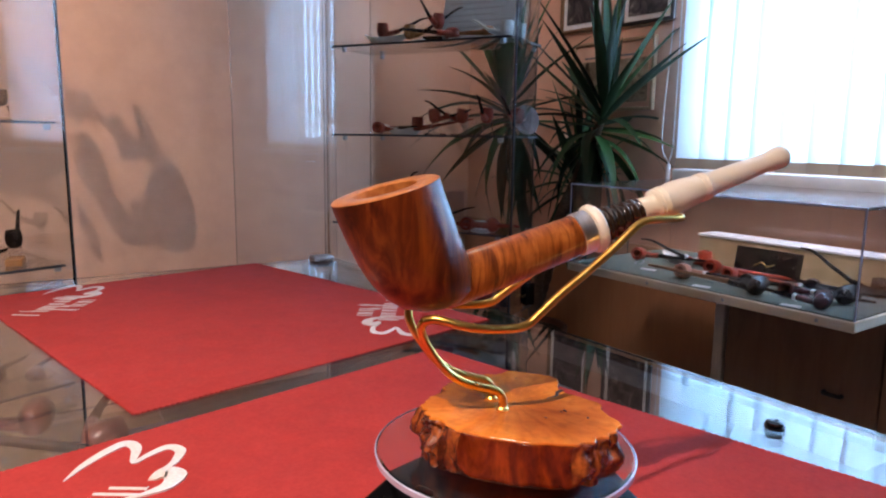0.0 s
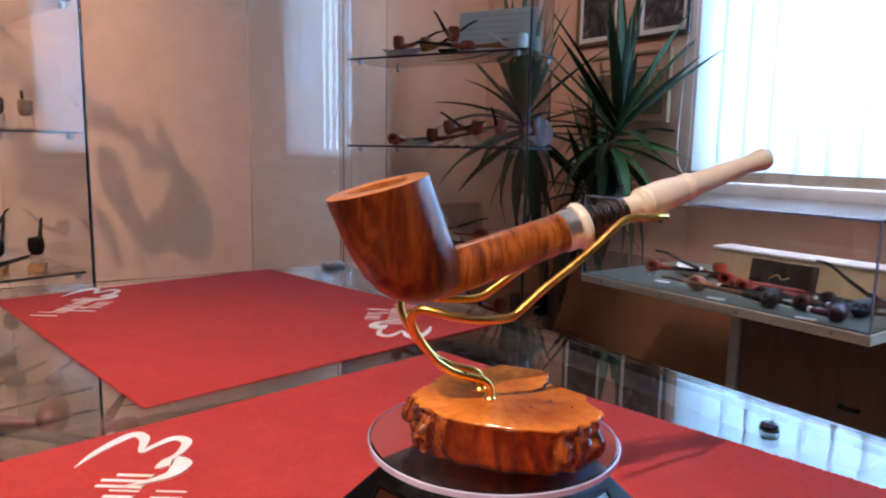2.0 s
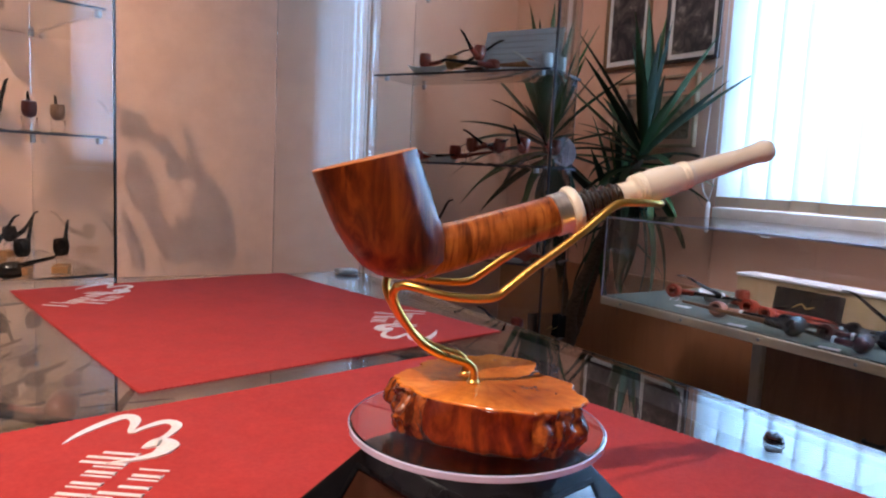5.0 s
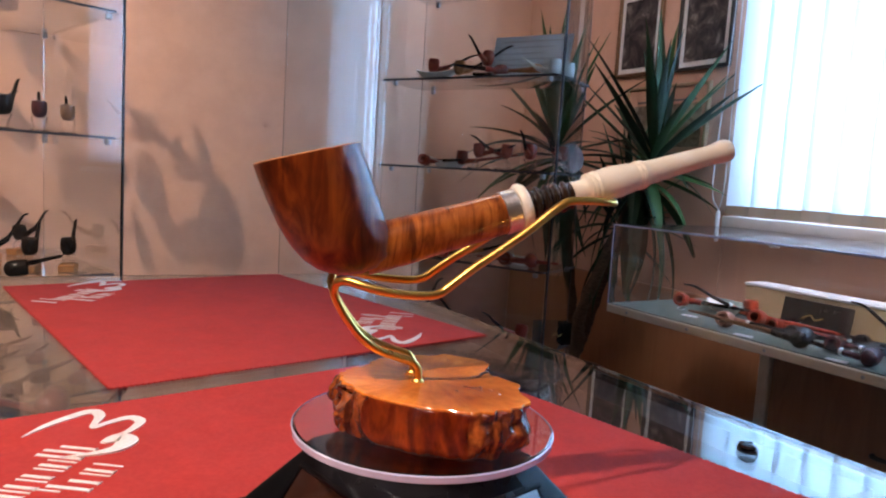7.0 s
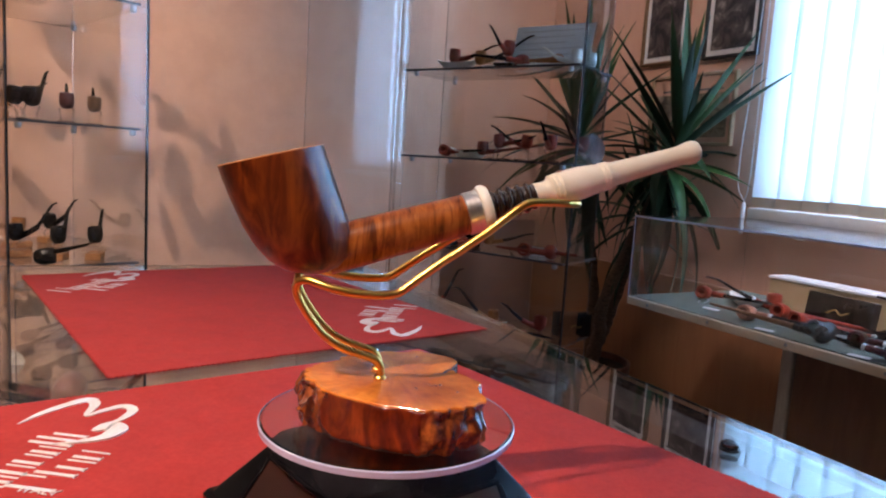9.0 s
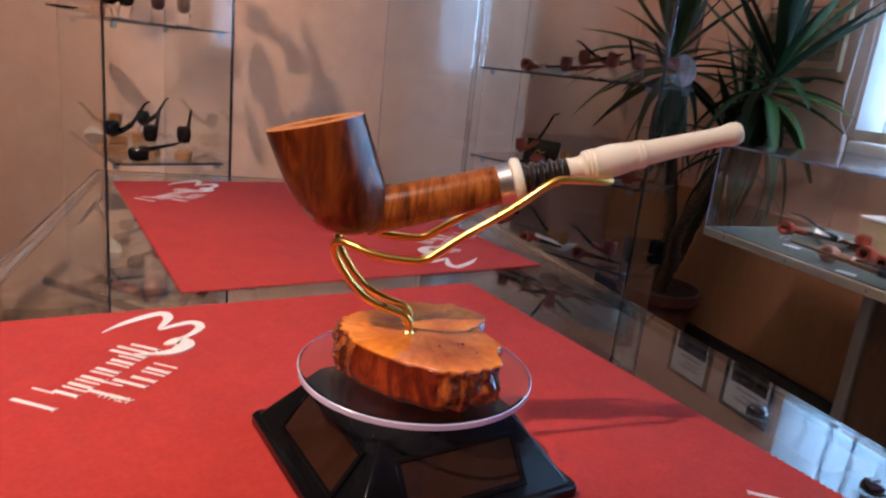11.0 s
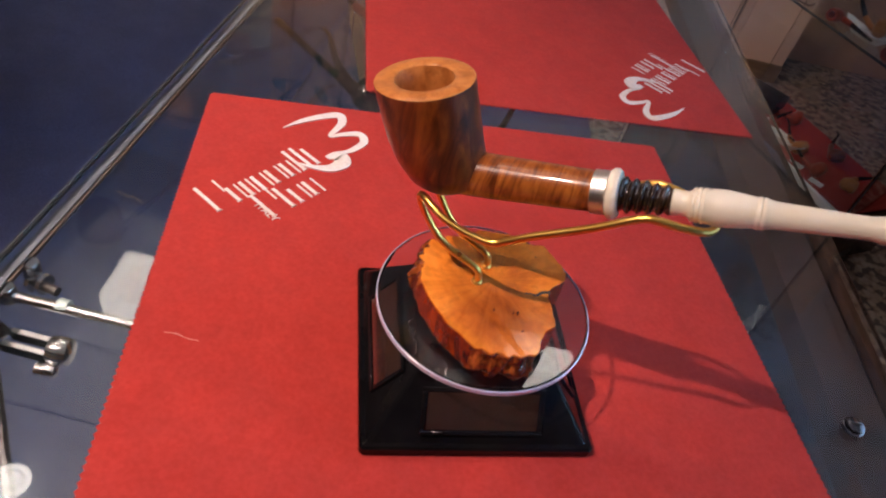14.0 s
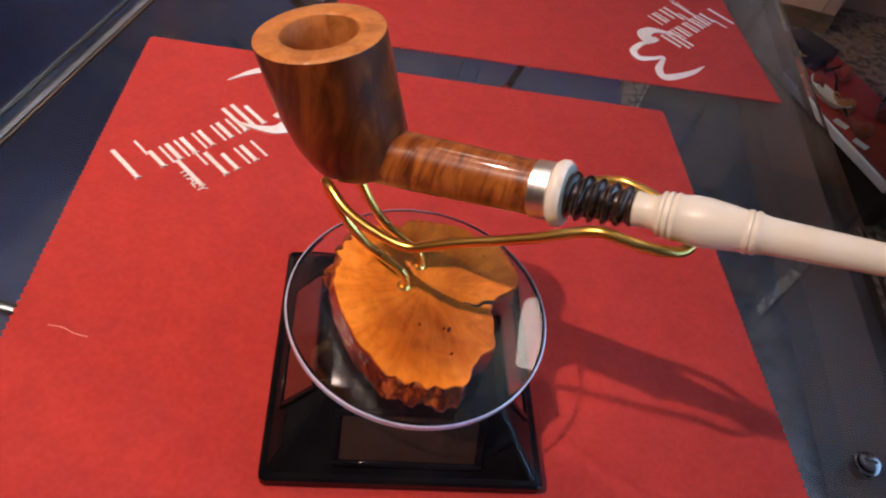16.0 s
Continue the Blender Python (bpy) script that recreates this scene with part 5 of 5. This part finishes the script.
# inside the counter
IN = (-0.36,)
for x, y, rz, w in ((0.05, 0.60, 30, 3), (0.11, 0.72, 80, 5), (0.06, 0.82, 140, 3), (0.20, 0.82, 60, 0), (0.30, 0.66, 20, 1), (0.36, 0.50, 100, 0), (0.08, 0.46, 200, 5), (0.25, 0.42, 70, 1)):
    pipe_at(Matrix(), IN, 0, x, y, rz, w, 0.6, "block" if x > 0.15 else None)
gift_box(on_shelf(Matrix(), IN, 0, 0.16, 0.60, 10), 0.12, 0.07, 0.03)
UP = (-0.166,)
pipe_at(Matrix(), UP, 0, 0.062, 0.665, 150, 3, 0.5)
pipe_at(Matrix(), UP, 0, 0.040, 0.85, 170, 5, 0.7)
pipe_at(Matrix(), UP, 0, 0.10, 0.76, 100, 5, 0.4)

# ---- wall case with pipes ----
def wall_case():
    x0, x1, y0, y1, z0 = 1.59, 2.10, 0.640, 1.485, -0.222
    c = thing("pipe_case", ROOM, "clear acrylic case on a pale wooden board", "display case")
    part("board", box(x0, x1, y0, y1, z0 - 0.006, z0 + 0.018, 0.002), M_PLY, c)
    part("felt", box(x0 + 0.006, x1 - 0.006, y0 + 0.006, y1 - 0.006, z0 + 0.0182, z0 + 0.021, 0.001), M_FELT, c)
    h = 0.258
    for b in ((x0 + 0.001, x0 + 0.006, y0 + 0.002, y1 - 0.002, z0 + 0.0215, z0 + h), (x1 - 0.006, x1 - 0.001, y0 + 0.002, y1 - 0.002, z0 + 0.0215, z0 + h),
              (x0 + 0.007, x1 - 0.007, y1 - 0.007, y1 - 0.002, z0 + 0.0215, z0 + h), (x0 + 0.007, x1 - 0.007, y0 + 0.002, y0 + 0.007, z0 + 0.0215, z0 + h),
              (x0 + 0.001, x1 - 0.001, y0 + 0.002, y1 - 0.002, z0 + h + 0.0005, z0 + h + 0.0055)):
        p = part("pane", box(*b, 0.0008), M_SCUFFED if b[4] > z0 + h else M_ACRYL, c)
        p.visible_shadow = False
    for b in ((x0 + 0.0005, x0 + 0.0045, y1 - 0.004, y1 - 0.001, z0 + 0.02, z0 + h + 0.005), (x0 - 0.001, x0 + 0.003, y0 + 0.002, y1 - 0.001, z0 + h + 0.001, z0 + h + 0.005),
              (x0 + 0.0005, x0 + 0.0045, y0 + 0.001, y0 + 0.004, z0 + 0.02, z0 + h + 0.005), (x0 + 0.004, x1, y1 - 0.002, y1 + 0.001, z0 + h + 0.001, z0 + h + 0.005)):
        part("polished_edge", box(*b), M_EDGE_LIGHT, c, "acrylic edge with its light painted pale lavender")
    for y in (0.72, 0.95, 1.18, 1.40):
        part("screw", lathe([(0.0045, 0.0), (0.004, 0.0012), (0.001, 0.0016)], 10), M_GREYMET, c, m=pose(x0 - 0.0002, y, z0 + 0.006, 0, -90, 0))
    part("leg", box(x0 + 0.20, x0 + 0.235, 1.062, 1.096, FLOOR + 0.0005, z0 - 0.0065, 0.004), M_LEG, c)
    part("hook", box(1.98, 1.99, 1.20, 1.23, 0.0, 0.034, 0.002), M_PVC, c)
    return x0, z0 + 0.021


case_x, felt_z = wall_case()


def low_cabinet():
    """A plain dark cupboard under the case, its front in the plane of the pale upright."""
    c = thing("low_cabinet", ROOM @ pose(1.800, 0.30, FLOOR), "dark brown low cupboard with a small black handle", "cabinet")
    top = -0.222 - 0.012 - FLOOR
    part("body", box(0.012, 0.36, 0, 0.758, 0.002, top, 0.003), M_DARKBOARD, c)
    for y0, y1 in ((0.003, 0.352), (0.356, 0.756)):
        d = part("door", box(-0.006, 0.0115, y0, y1, 0.06, top - 0.004, 0.002), M_DARKBOARD, c)
        y = y0 + 0.102 if y0 > 0.1 else y1 - 0.05
        part("handle", tube(smooth_path([(-0.006, y - 0.021, 0.437), (-0.018, y - 0.017, 0.437), (-0.018, y + 0.017, 0.437), (-0.006, y + 0.021, 0.437)], 6), 0.0055, 10), M_BASE, d, "black bow handle")


M_DARKBOARD = paint("dark_brown_board", (0.20, 0.095, 0.048), (0.25, 0.125, 0.065), 0.5, scale=9, stretch=(3, 3, 0.5), bump_k=0.02, distort=0.8)
low_cabinet()
CASE = ROOM @ pose(case_x, 0, 0)


M_BAMBOO = paint("banded_brown_stem", (0.20, 0.075, 0.03), (0.42, 0.20, 0.09), 0.35, scale=45, stretch=(0.2, 2.2, 0.2), spread=0.5)
M_PINKBRIAR = paint("pinkish_briar", (0.42, 0.17, 0.11), (0.55, 0.27, 0.19), 0.3, scale=60, coat=0.3)
M_OXBRIAR = paint("oxblood_briar", (0.050, 0.010, 0.010), (0.10, 0.022, 0.020), 0.22, scale=60, coat=0.4)


def riser():
    r = thing("display_riser", CASE @ pose(0.33, 0.66, felt_z + 0.0004), "beige board riser with a pale slotted top", "riser")
    part("body", box(0, 0.085, 0, 0.59, 0, 0.086, 0.003), M_CASEBOX, r)
    part("lid", box(-0.003, 0.088, -0.001, 0.593, 0.0865, 0.0935, 0.0015), M_PVC, r, "thin white lid")
    for k in range(14):
        part("slot", box(0.012, 0.075, 0.02 + 0.041 * k, 0.046 + 0.041 * k, 0.0932, 0.0946), M_CORD, r)


riser()
gift_box(CASE @ pose(0.262, 1.00, felt_z + 0.0004, 0, 0, -90), 0.178, 0.03, 0.083, -10)
# bowl, direction and length of each pipe on the felt: x, y, way, wood, stem, bend, stem length, size
for x, y, rz, wood, stem_mat, bend, ln, size, words in (
        (0.205, 1.372, -72, M_REDBRIAR, M_EBON, 0.2, 0.14, 1.15, LABELS[0]),
        (0.060, 0.900, 96, M_EBON, M_BAMBOO, 0.0, 0.20, 1.25, "black pipe with a long banded brown stem"),
        (0.080, 1.120, -80, M_PINKBRIAR, M_EBON, 0.0, 0.13, 1.15, "pinkish pipe with a long black stem"),
        (0.195, 1.105, -82, M_REDBRIAR, M_REDBRIAR, 0.0, 0.16, 1.2, "glossy red briar pipe with long red stem"),
        (0.160, 1.030, -84, M_REDBRIAR, M_REDBRIAR, 0.0, 0.12, 1.05, "glossy red briar pipe with long red stem"),
        (0.105, 0.842, -78, M_OXBRIAR, M_EBON, 0.1, 0.12, 1.08, "dark oxblood pipe with a black stem"),
        (0.130, 0.960, -80, M_EBON, M_EBON, 0.1, 0.12, 1.0, LABELS[3]),
        (0.200, 0.830, -78, M_EBON, M_EBON, 0.1, 0.10, 1.05, LABELS[3]),
        (0.050, 0.735, 100, M_OXBRIAR, M_EBON, 0.1, 0.11, 1.08, "dark oxblood pipe with a black stem"),
        (0.150, 0.730, 84, M_EBON, M_EBON, 0.3, 0.10, 1.2, LABELS[3])):
    m = CASE @ pose(x, y, felt_z + 0.0188 * size, 0, 0, rz) @ pose(0, 0, 0, 80, 0, 0) @ pose(0, 0, -0.02 * size, 0, 0, 0)
    small_pipe(m, wood, stem_mat, bend, size, ln, M_SILVER if wood is M_OXBRIAR else M_MEER if wood is M_PINKBRIAR else None, words)
boat(CASE @ pose(0.262, 1.265, felt_z + 0.0004, 0, 0, 78))
small_pipe(CASE @ pose(0.285, 1.195, felt_z + 0.0006, 0, 0, 148), M_REDBRIAR, M_EBON, 0.55, 1.15, 0.12, M_SILVER, "red-brown pipe with a raised black stem")
small_pipe(CASE @ pose(0.295, 0.720, felt_z + 0.0006, 0, 0, 112), M_EBON, M_EBON, 0.9, 1.1, 0.11, None, LABELS[3])
for x, y, turn in ((0.145, 1.335, 20), (0.125, 0.985, -10), (0.105, 0.800, 35), (0.225, 0.905, -25)):
    loop = smooth_path([(0, 0, 0.0012), (0.012, 0.008, 0.0012), (0.026, 0.004, 0.006), (0.030, -0.010, 0.010), (0.018, -0.016, 0.004), (0.006, -0.010, 0.0012)], 5)
    single("tag_thread", tube(loop, 0.0009, 5), M_CORD, CASE @ pose(x, y, felt_z + 0.0006, 0, 0, turn), "looped white price tag thread", "thread", "price tag threads")
for x, y in ((0.022, 0.790), (0.205, 0.967), (0.10, 1.255), (0.03, 1.03)):
    single("price_label", box(-0.010, 0.010, -0.022, 0.022, 0.0, 0.0015), M_PAPER, CASE @ pose(x, y, felt_z + 0.0004, 0, 0, 12), "small white price label on the felt", "label", "price labels")

# ---- yucca ----
def yucca():
    base = ROOM @ pose(2.00, 2.10, FLOOR)
    pot = thing("plant_pot", base, "brown terracotta coloured pot with a saucer", "plant pot")
    part("saucer", lathe([(0.14, 0.001), (0.165, 0.012), (0.165, 0.022), (0.15, 0.022), (0.13, 0.010)], 32), M_TERRA, pot)
    part("body", lathe([(0.115, 0.0225), (0.150, 0.225), (0.166, 0.228), (0.168, 0.270), (0.156, 0.270), (0.146, 0.235), (0.02, 0.232)], 36), M_TERRA, pot)
    part("soil", lathe([(0.148, 0.230), (0.146, 0.248), (0.05, 0.256), (0.002, 0.254)], 28), M_SOIL, pot)
    y = thing("yucca_plant", base @ pose(0, 0, 0.25), "tall yucca with bare stems and sword-shaped leaves", "plant")
    inv = (base @ pose(0, 0, 0.25)).inverted()
    crowns = []
    for k, (tip, mid) in enumerate((((1.815, 1.855, 0.232), (1.74, 2.06, -0.30)), ((1.71, 2.28, 0.28), (1.80, 2.24, -0.25)), ((1.86, 2.02, 0.02), (1.84, 2.14, -0.35)))):
        a, b, c = Vector((0.02 * k - 0.02, 0.03 * k - 0.03, 0.0)), inv @ Vector(mid), inv @ Vector(tip)
        pts = smooth_path([a, a.lerp(b, 0.5) + Vector((0.01, 0, 0)), b, c], 8)
        part("trunk", tube(pts, [0.030 - 0.012 * i / len(pts) + 0.003 * math.sin(i * 2.3) for i in range(len(pts))], 12), M_TRUNK, y)
        crowns.append((c, (pts[-1] - pts[-4]).normalized()))
    rng = random.Random(11)
    blades = []
    for v in range(6):
        ln, droop = (0.46, 0.52, 0.40, 0.48, 0.36, 0.50)[v], (0.02, 0.10, 0.20, 0.34, 0.55, 0.05)[v]
        bm, rows, n = bmesh.new(), [], 14
        for i in range(n + 1):
            t = i / n
            w = 0.0210 * (min(1, 0.45 + t * 2.2) if t < 0.3 else 1) * (1 - max(0, (t - 0.35) / 0.65) ** 1.6) + 0.0004
            x, z = ln * (t - 0.25 * droop * t * t), ln * (0.06 * t - droop * t ** 2.2)
            rows.append([bm.verts.new((x, -w, z + 0.35 * w)), bm.verts.new((x, 0, z)), bm.verts.new((x, w, z + 0.35 * w)), bm.verts.new((x, 0, z - 0.0012))])
        for a, b in zip(rows, rows[1:]):
            for i in range(4):
                bm.faces.new((a[i], a[(i + 1) % 4], b[(i + 1) % 4], b[i]))
        blades.append(mesh_of(bm, "leaf", M_LEAF, 60))
    for k, (c, d) in enumerate(crowns):
        count = (62, 54, 34)[k]
        for i in range(count):
            t = i / count
            az = i * 137.5 + rng.uniform(-14, 14)
            lift = 84 - 168 * t ** 1.1 + rng.uniform(-11, 11)
            v = rng.choice((0, 1, 5) if lift > 35 else (1, 2, 3) if lift > 0 else (3, 4, 2))
            s = rng.uniform(0.75, 1.05) * (0.8 if k == 2 else 1.0)
            m = Matrix.Translation(c + d * (0.06 * (1 - t) - 0.10 * t)) @ pose(0, 0, 0, 0, -lift, az) @ pose(0, 0, 0, rng.uniform(-25, 25), 0, 0) @ Matrix.Scale(s, 4)
            part("leaf", blades[v], None, y, m=m)


yucca()

# ---- unseen hanging plant, added to throw its shadow on the peach wall ----
def shadow_plant():
    hook = Vector((-1.02, 1.62, CEIL))
    h = thing("shadow_plant", Matrix.Translation(hook), "unseen trailing plant added to cast leaf shadows", "plant")
    part("cord", tube([Vector((0, 0, 0)), Vector((0, 0, -0.12))], 0.002, 6), M_CORD, h)
    part("pot", lathe([(0.004, -0.10), (0.075, -0.125), (0.082, -0.13), (0.078, -0.135), (0.070, -0.20), (0.055, -0.235), (0.002, -0.238)], 24), M_TERRA, h)
    def toward(x, z, f):
        # a point on the lamp's way to the wall, f of the way
        return SPOT_B.lerp(ROOM @ Vector((x, YW, z)), f) - hook
    stem = [Vector((0.05, 0.03, -0.125)), toward(-0.32, 0.74, 0.50), toward(-0.01, 0.54, 0.51), toward(0.128, 0.508, 0.52), toward(0.224, 0.415, 0.52), toward(0.351, 0.32, 0.52), toward(0.44, 0.233, 0.52),
            toward(0.544, 0.153, 0.52), toward(0.663, 0.038, 0.52)]
    vine = smooth_path(stem, 6)
    part("vine", tube(vine, [0.0065 + 0.005 * math.sin(0.9 * k) ** 2 for k in range(len(vine))], 8), M_TRUNK, h)
    twig = smooth_path([toward(-0.10, 0.36, 0.51), toward(0.028, 0.243, 0.52), toward(0.152, 0.2, 0.52), toward(0.27, 0.06, 0.52), toward(0.33, 0.0, 0.52)], 5)
    part("vine", tube(twig, 0.0045, 7), M_TRUNK, h)
    # where each leaf's shadow falls on the wall: along it, height, length, width, turn
    for x, z, ln, wd, turn in ((0.425, 0.067, 0.181, 0.117, 98), (0.666, -0.075, 0.29, 0.185, 90), (0.406, 0.257, 0.115, 0.08, 60), (0.597, 0.182, 0.159, 0.052, 112), (0.484, -0.087, 0.15, 0.09, 122),
                               (0.554, 0.123, 0.11, 0.07, 50), (0.401, -0.139, 0.171, 0.051, 110), (0.189, 0.062, 0.165, 0.102, 108), (0.243, 0.021, 0.255, 0.05, 150), (0.082, 0.441, 0.179, 0.111, 130),
                               (0.163, 0.39, 0.191, 0.076, 140), (0.028, 0.243, 0.169, 0.085, 125), (0.152, 0.2, 0.19, 0.06, 148), (0.579, -0.128, 0.13, 0.08, 120), (-0.12, 0.30, 0.18, 0.10, 60)):
        ln, wd = ln * 0.48, wd * 0.38
        bm = bmesh.new()
        n = 18
        loops = []
        for k, zz in ((0.25, 0.0012), (1.0, 0.0008), (1.0, -0.0008), (0.25, -0.0012)):
            loops.append([Vector((ln / 2 * k * math.cos(2 * math.pi * i / n), wd / 2 * k * math.sin(2 * math.pi * i / n) * (1 - 0.25 * math.cos(2 * math.pi * i / n)), zz)) for i in range(n)])
        rings(loops, True, bm)
        c = toward(x, z, 0.52)
        face = (SPOT_B - hook - c).normalized().to_track_quat("Z", "X").to_matrix().to_4x4()
        part("leaf", bm, M_LEAF, h, m=Matrix.Translation(c) @ face @ pose(0, 0, 0, 0, 0, turn - 90) @ pose(0, 0, 0, 12, -8, 0))


shadow_plant()

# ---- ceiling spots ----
# the last fixture is invented to house the added fill light
for where in (SPOT_A, SPOT_B, SPOT_C, SPOT_D, FILL_SPOT):
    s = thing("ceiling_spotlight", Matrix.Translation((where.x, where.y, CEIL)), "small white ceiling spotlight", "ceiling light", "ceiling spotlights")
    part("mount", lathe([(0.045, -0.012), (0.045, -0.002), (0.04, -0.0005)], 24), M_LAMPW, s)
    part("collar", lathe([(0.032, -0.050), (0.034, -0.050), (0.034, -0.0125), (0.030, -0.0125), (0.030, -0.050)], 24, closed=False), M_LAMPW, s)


def ceiling_lamp(x, y):
    """A square opal glass shade on a white ceiling plate, switched on."""
    l = thing("ceiling_lamp", ROOM @ pose(x, y, CEIL, 0, 0, 0), "lit square opal glass ceiling lamp", "ceiling light", "square ceiling lamps")
    part("plate", box(-0.09, 0.09, -0.09, 0.09, -0.030, -0.001, 0.004), M_LAMPW, l)
    shade = bmesh.new()
    loops = []
    for h, r, z in ((0.098, 0.012, -0.031), (0.108, 0.014, -0.034), (0.112, 0.016, -0.090), (0.108, 0.014, -0.130), (0.098, 0.012, -0.145)):
        loops.append([Vector((sx * (h - r) + r * math.cos(a0 + k * math.pi / 12), sy * (h - r) + r * math.sin(a0 + k * math.pi / 12), z))
                      for sx, sy, a0 in ((1, 1, 0), (-1, 1, math.pi / 2), (-1, -1, math.pi), (1, -1, 1.5 * math.pi)) for k in range(7)])
    rings(loops, True, shade)
    part("shade", shade, M_OPAL, l, "glowing opal glass", smooth=50)


M_OPAL, opal_nt, opal_b = material("lit_opal_glass")
opal_b.inputs["Base Color"].default_value = (0.85, 0.82, 0.78, 1)
opal_b.inputs["Emission Color"].default_value = (1.0, 0.88, 0.76, 1)
opal_b.inputs["Emission Strength"].default_value = 6.0
M_BULB, bulb_nt, bulb_b = material("lit_spot_bulb")
bulb_b.inputs["Emission Color"].default_value = (1.0, 0.90, 0.80, 1)
bulb_b.inputs["Emission Strength"].default_value = 11.0
M_OPAL.cycles.emission_sampling = "NONE"
M_BULB.cycles.emission_sampling = "NONE"
# the glowing bulb in each ceiling spotlight
for s in [o for o in bpy.data.objects if o.name.startswith("ceiling_spotlight")]:
    part("bulb", lathe([(0.004, -0.0490), (0.020, -0.0480), (0.0295, -0.0450), (0.0295, -0.0380), (0.004, -0.0370)], 20), M_BULB, s, "glowing bulb")
    part("reflector", lathe([(0.0345, -0.0500), (0.050, -0.0490), (0.052, -0.0440), (0.0345, -0.0430)], 20, closed=False), M_BULB, s, "glowing opal rim")
ceiling_lamp(-0.66, 1.50)
ceiling_lamp(0.72, 1.36)
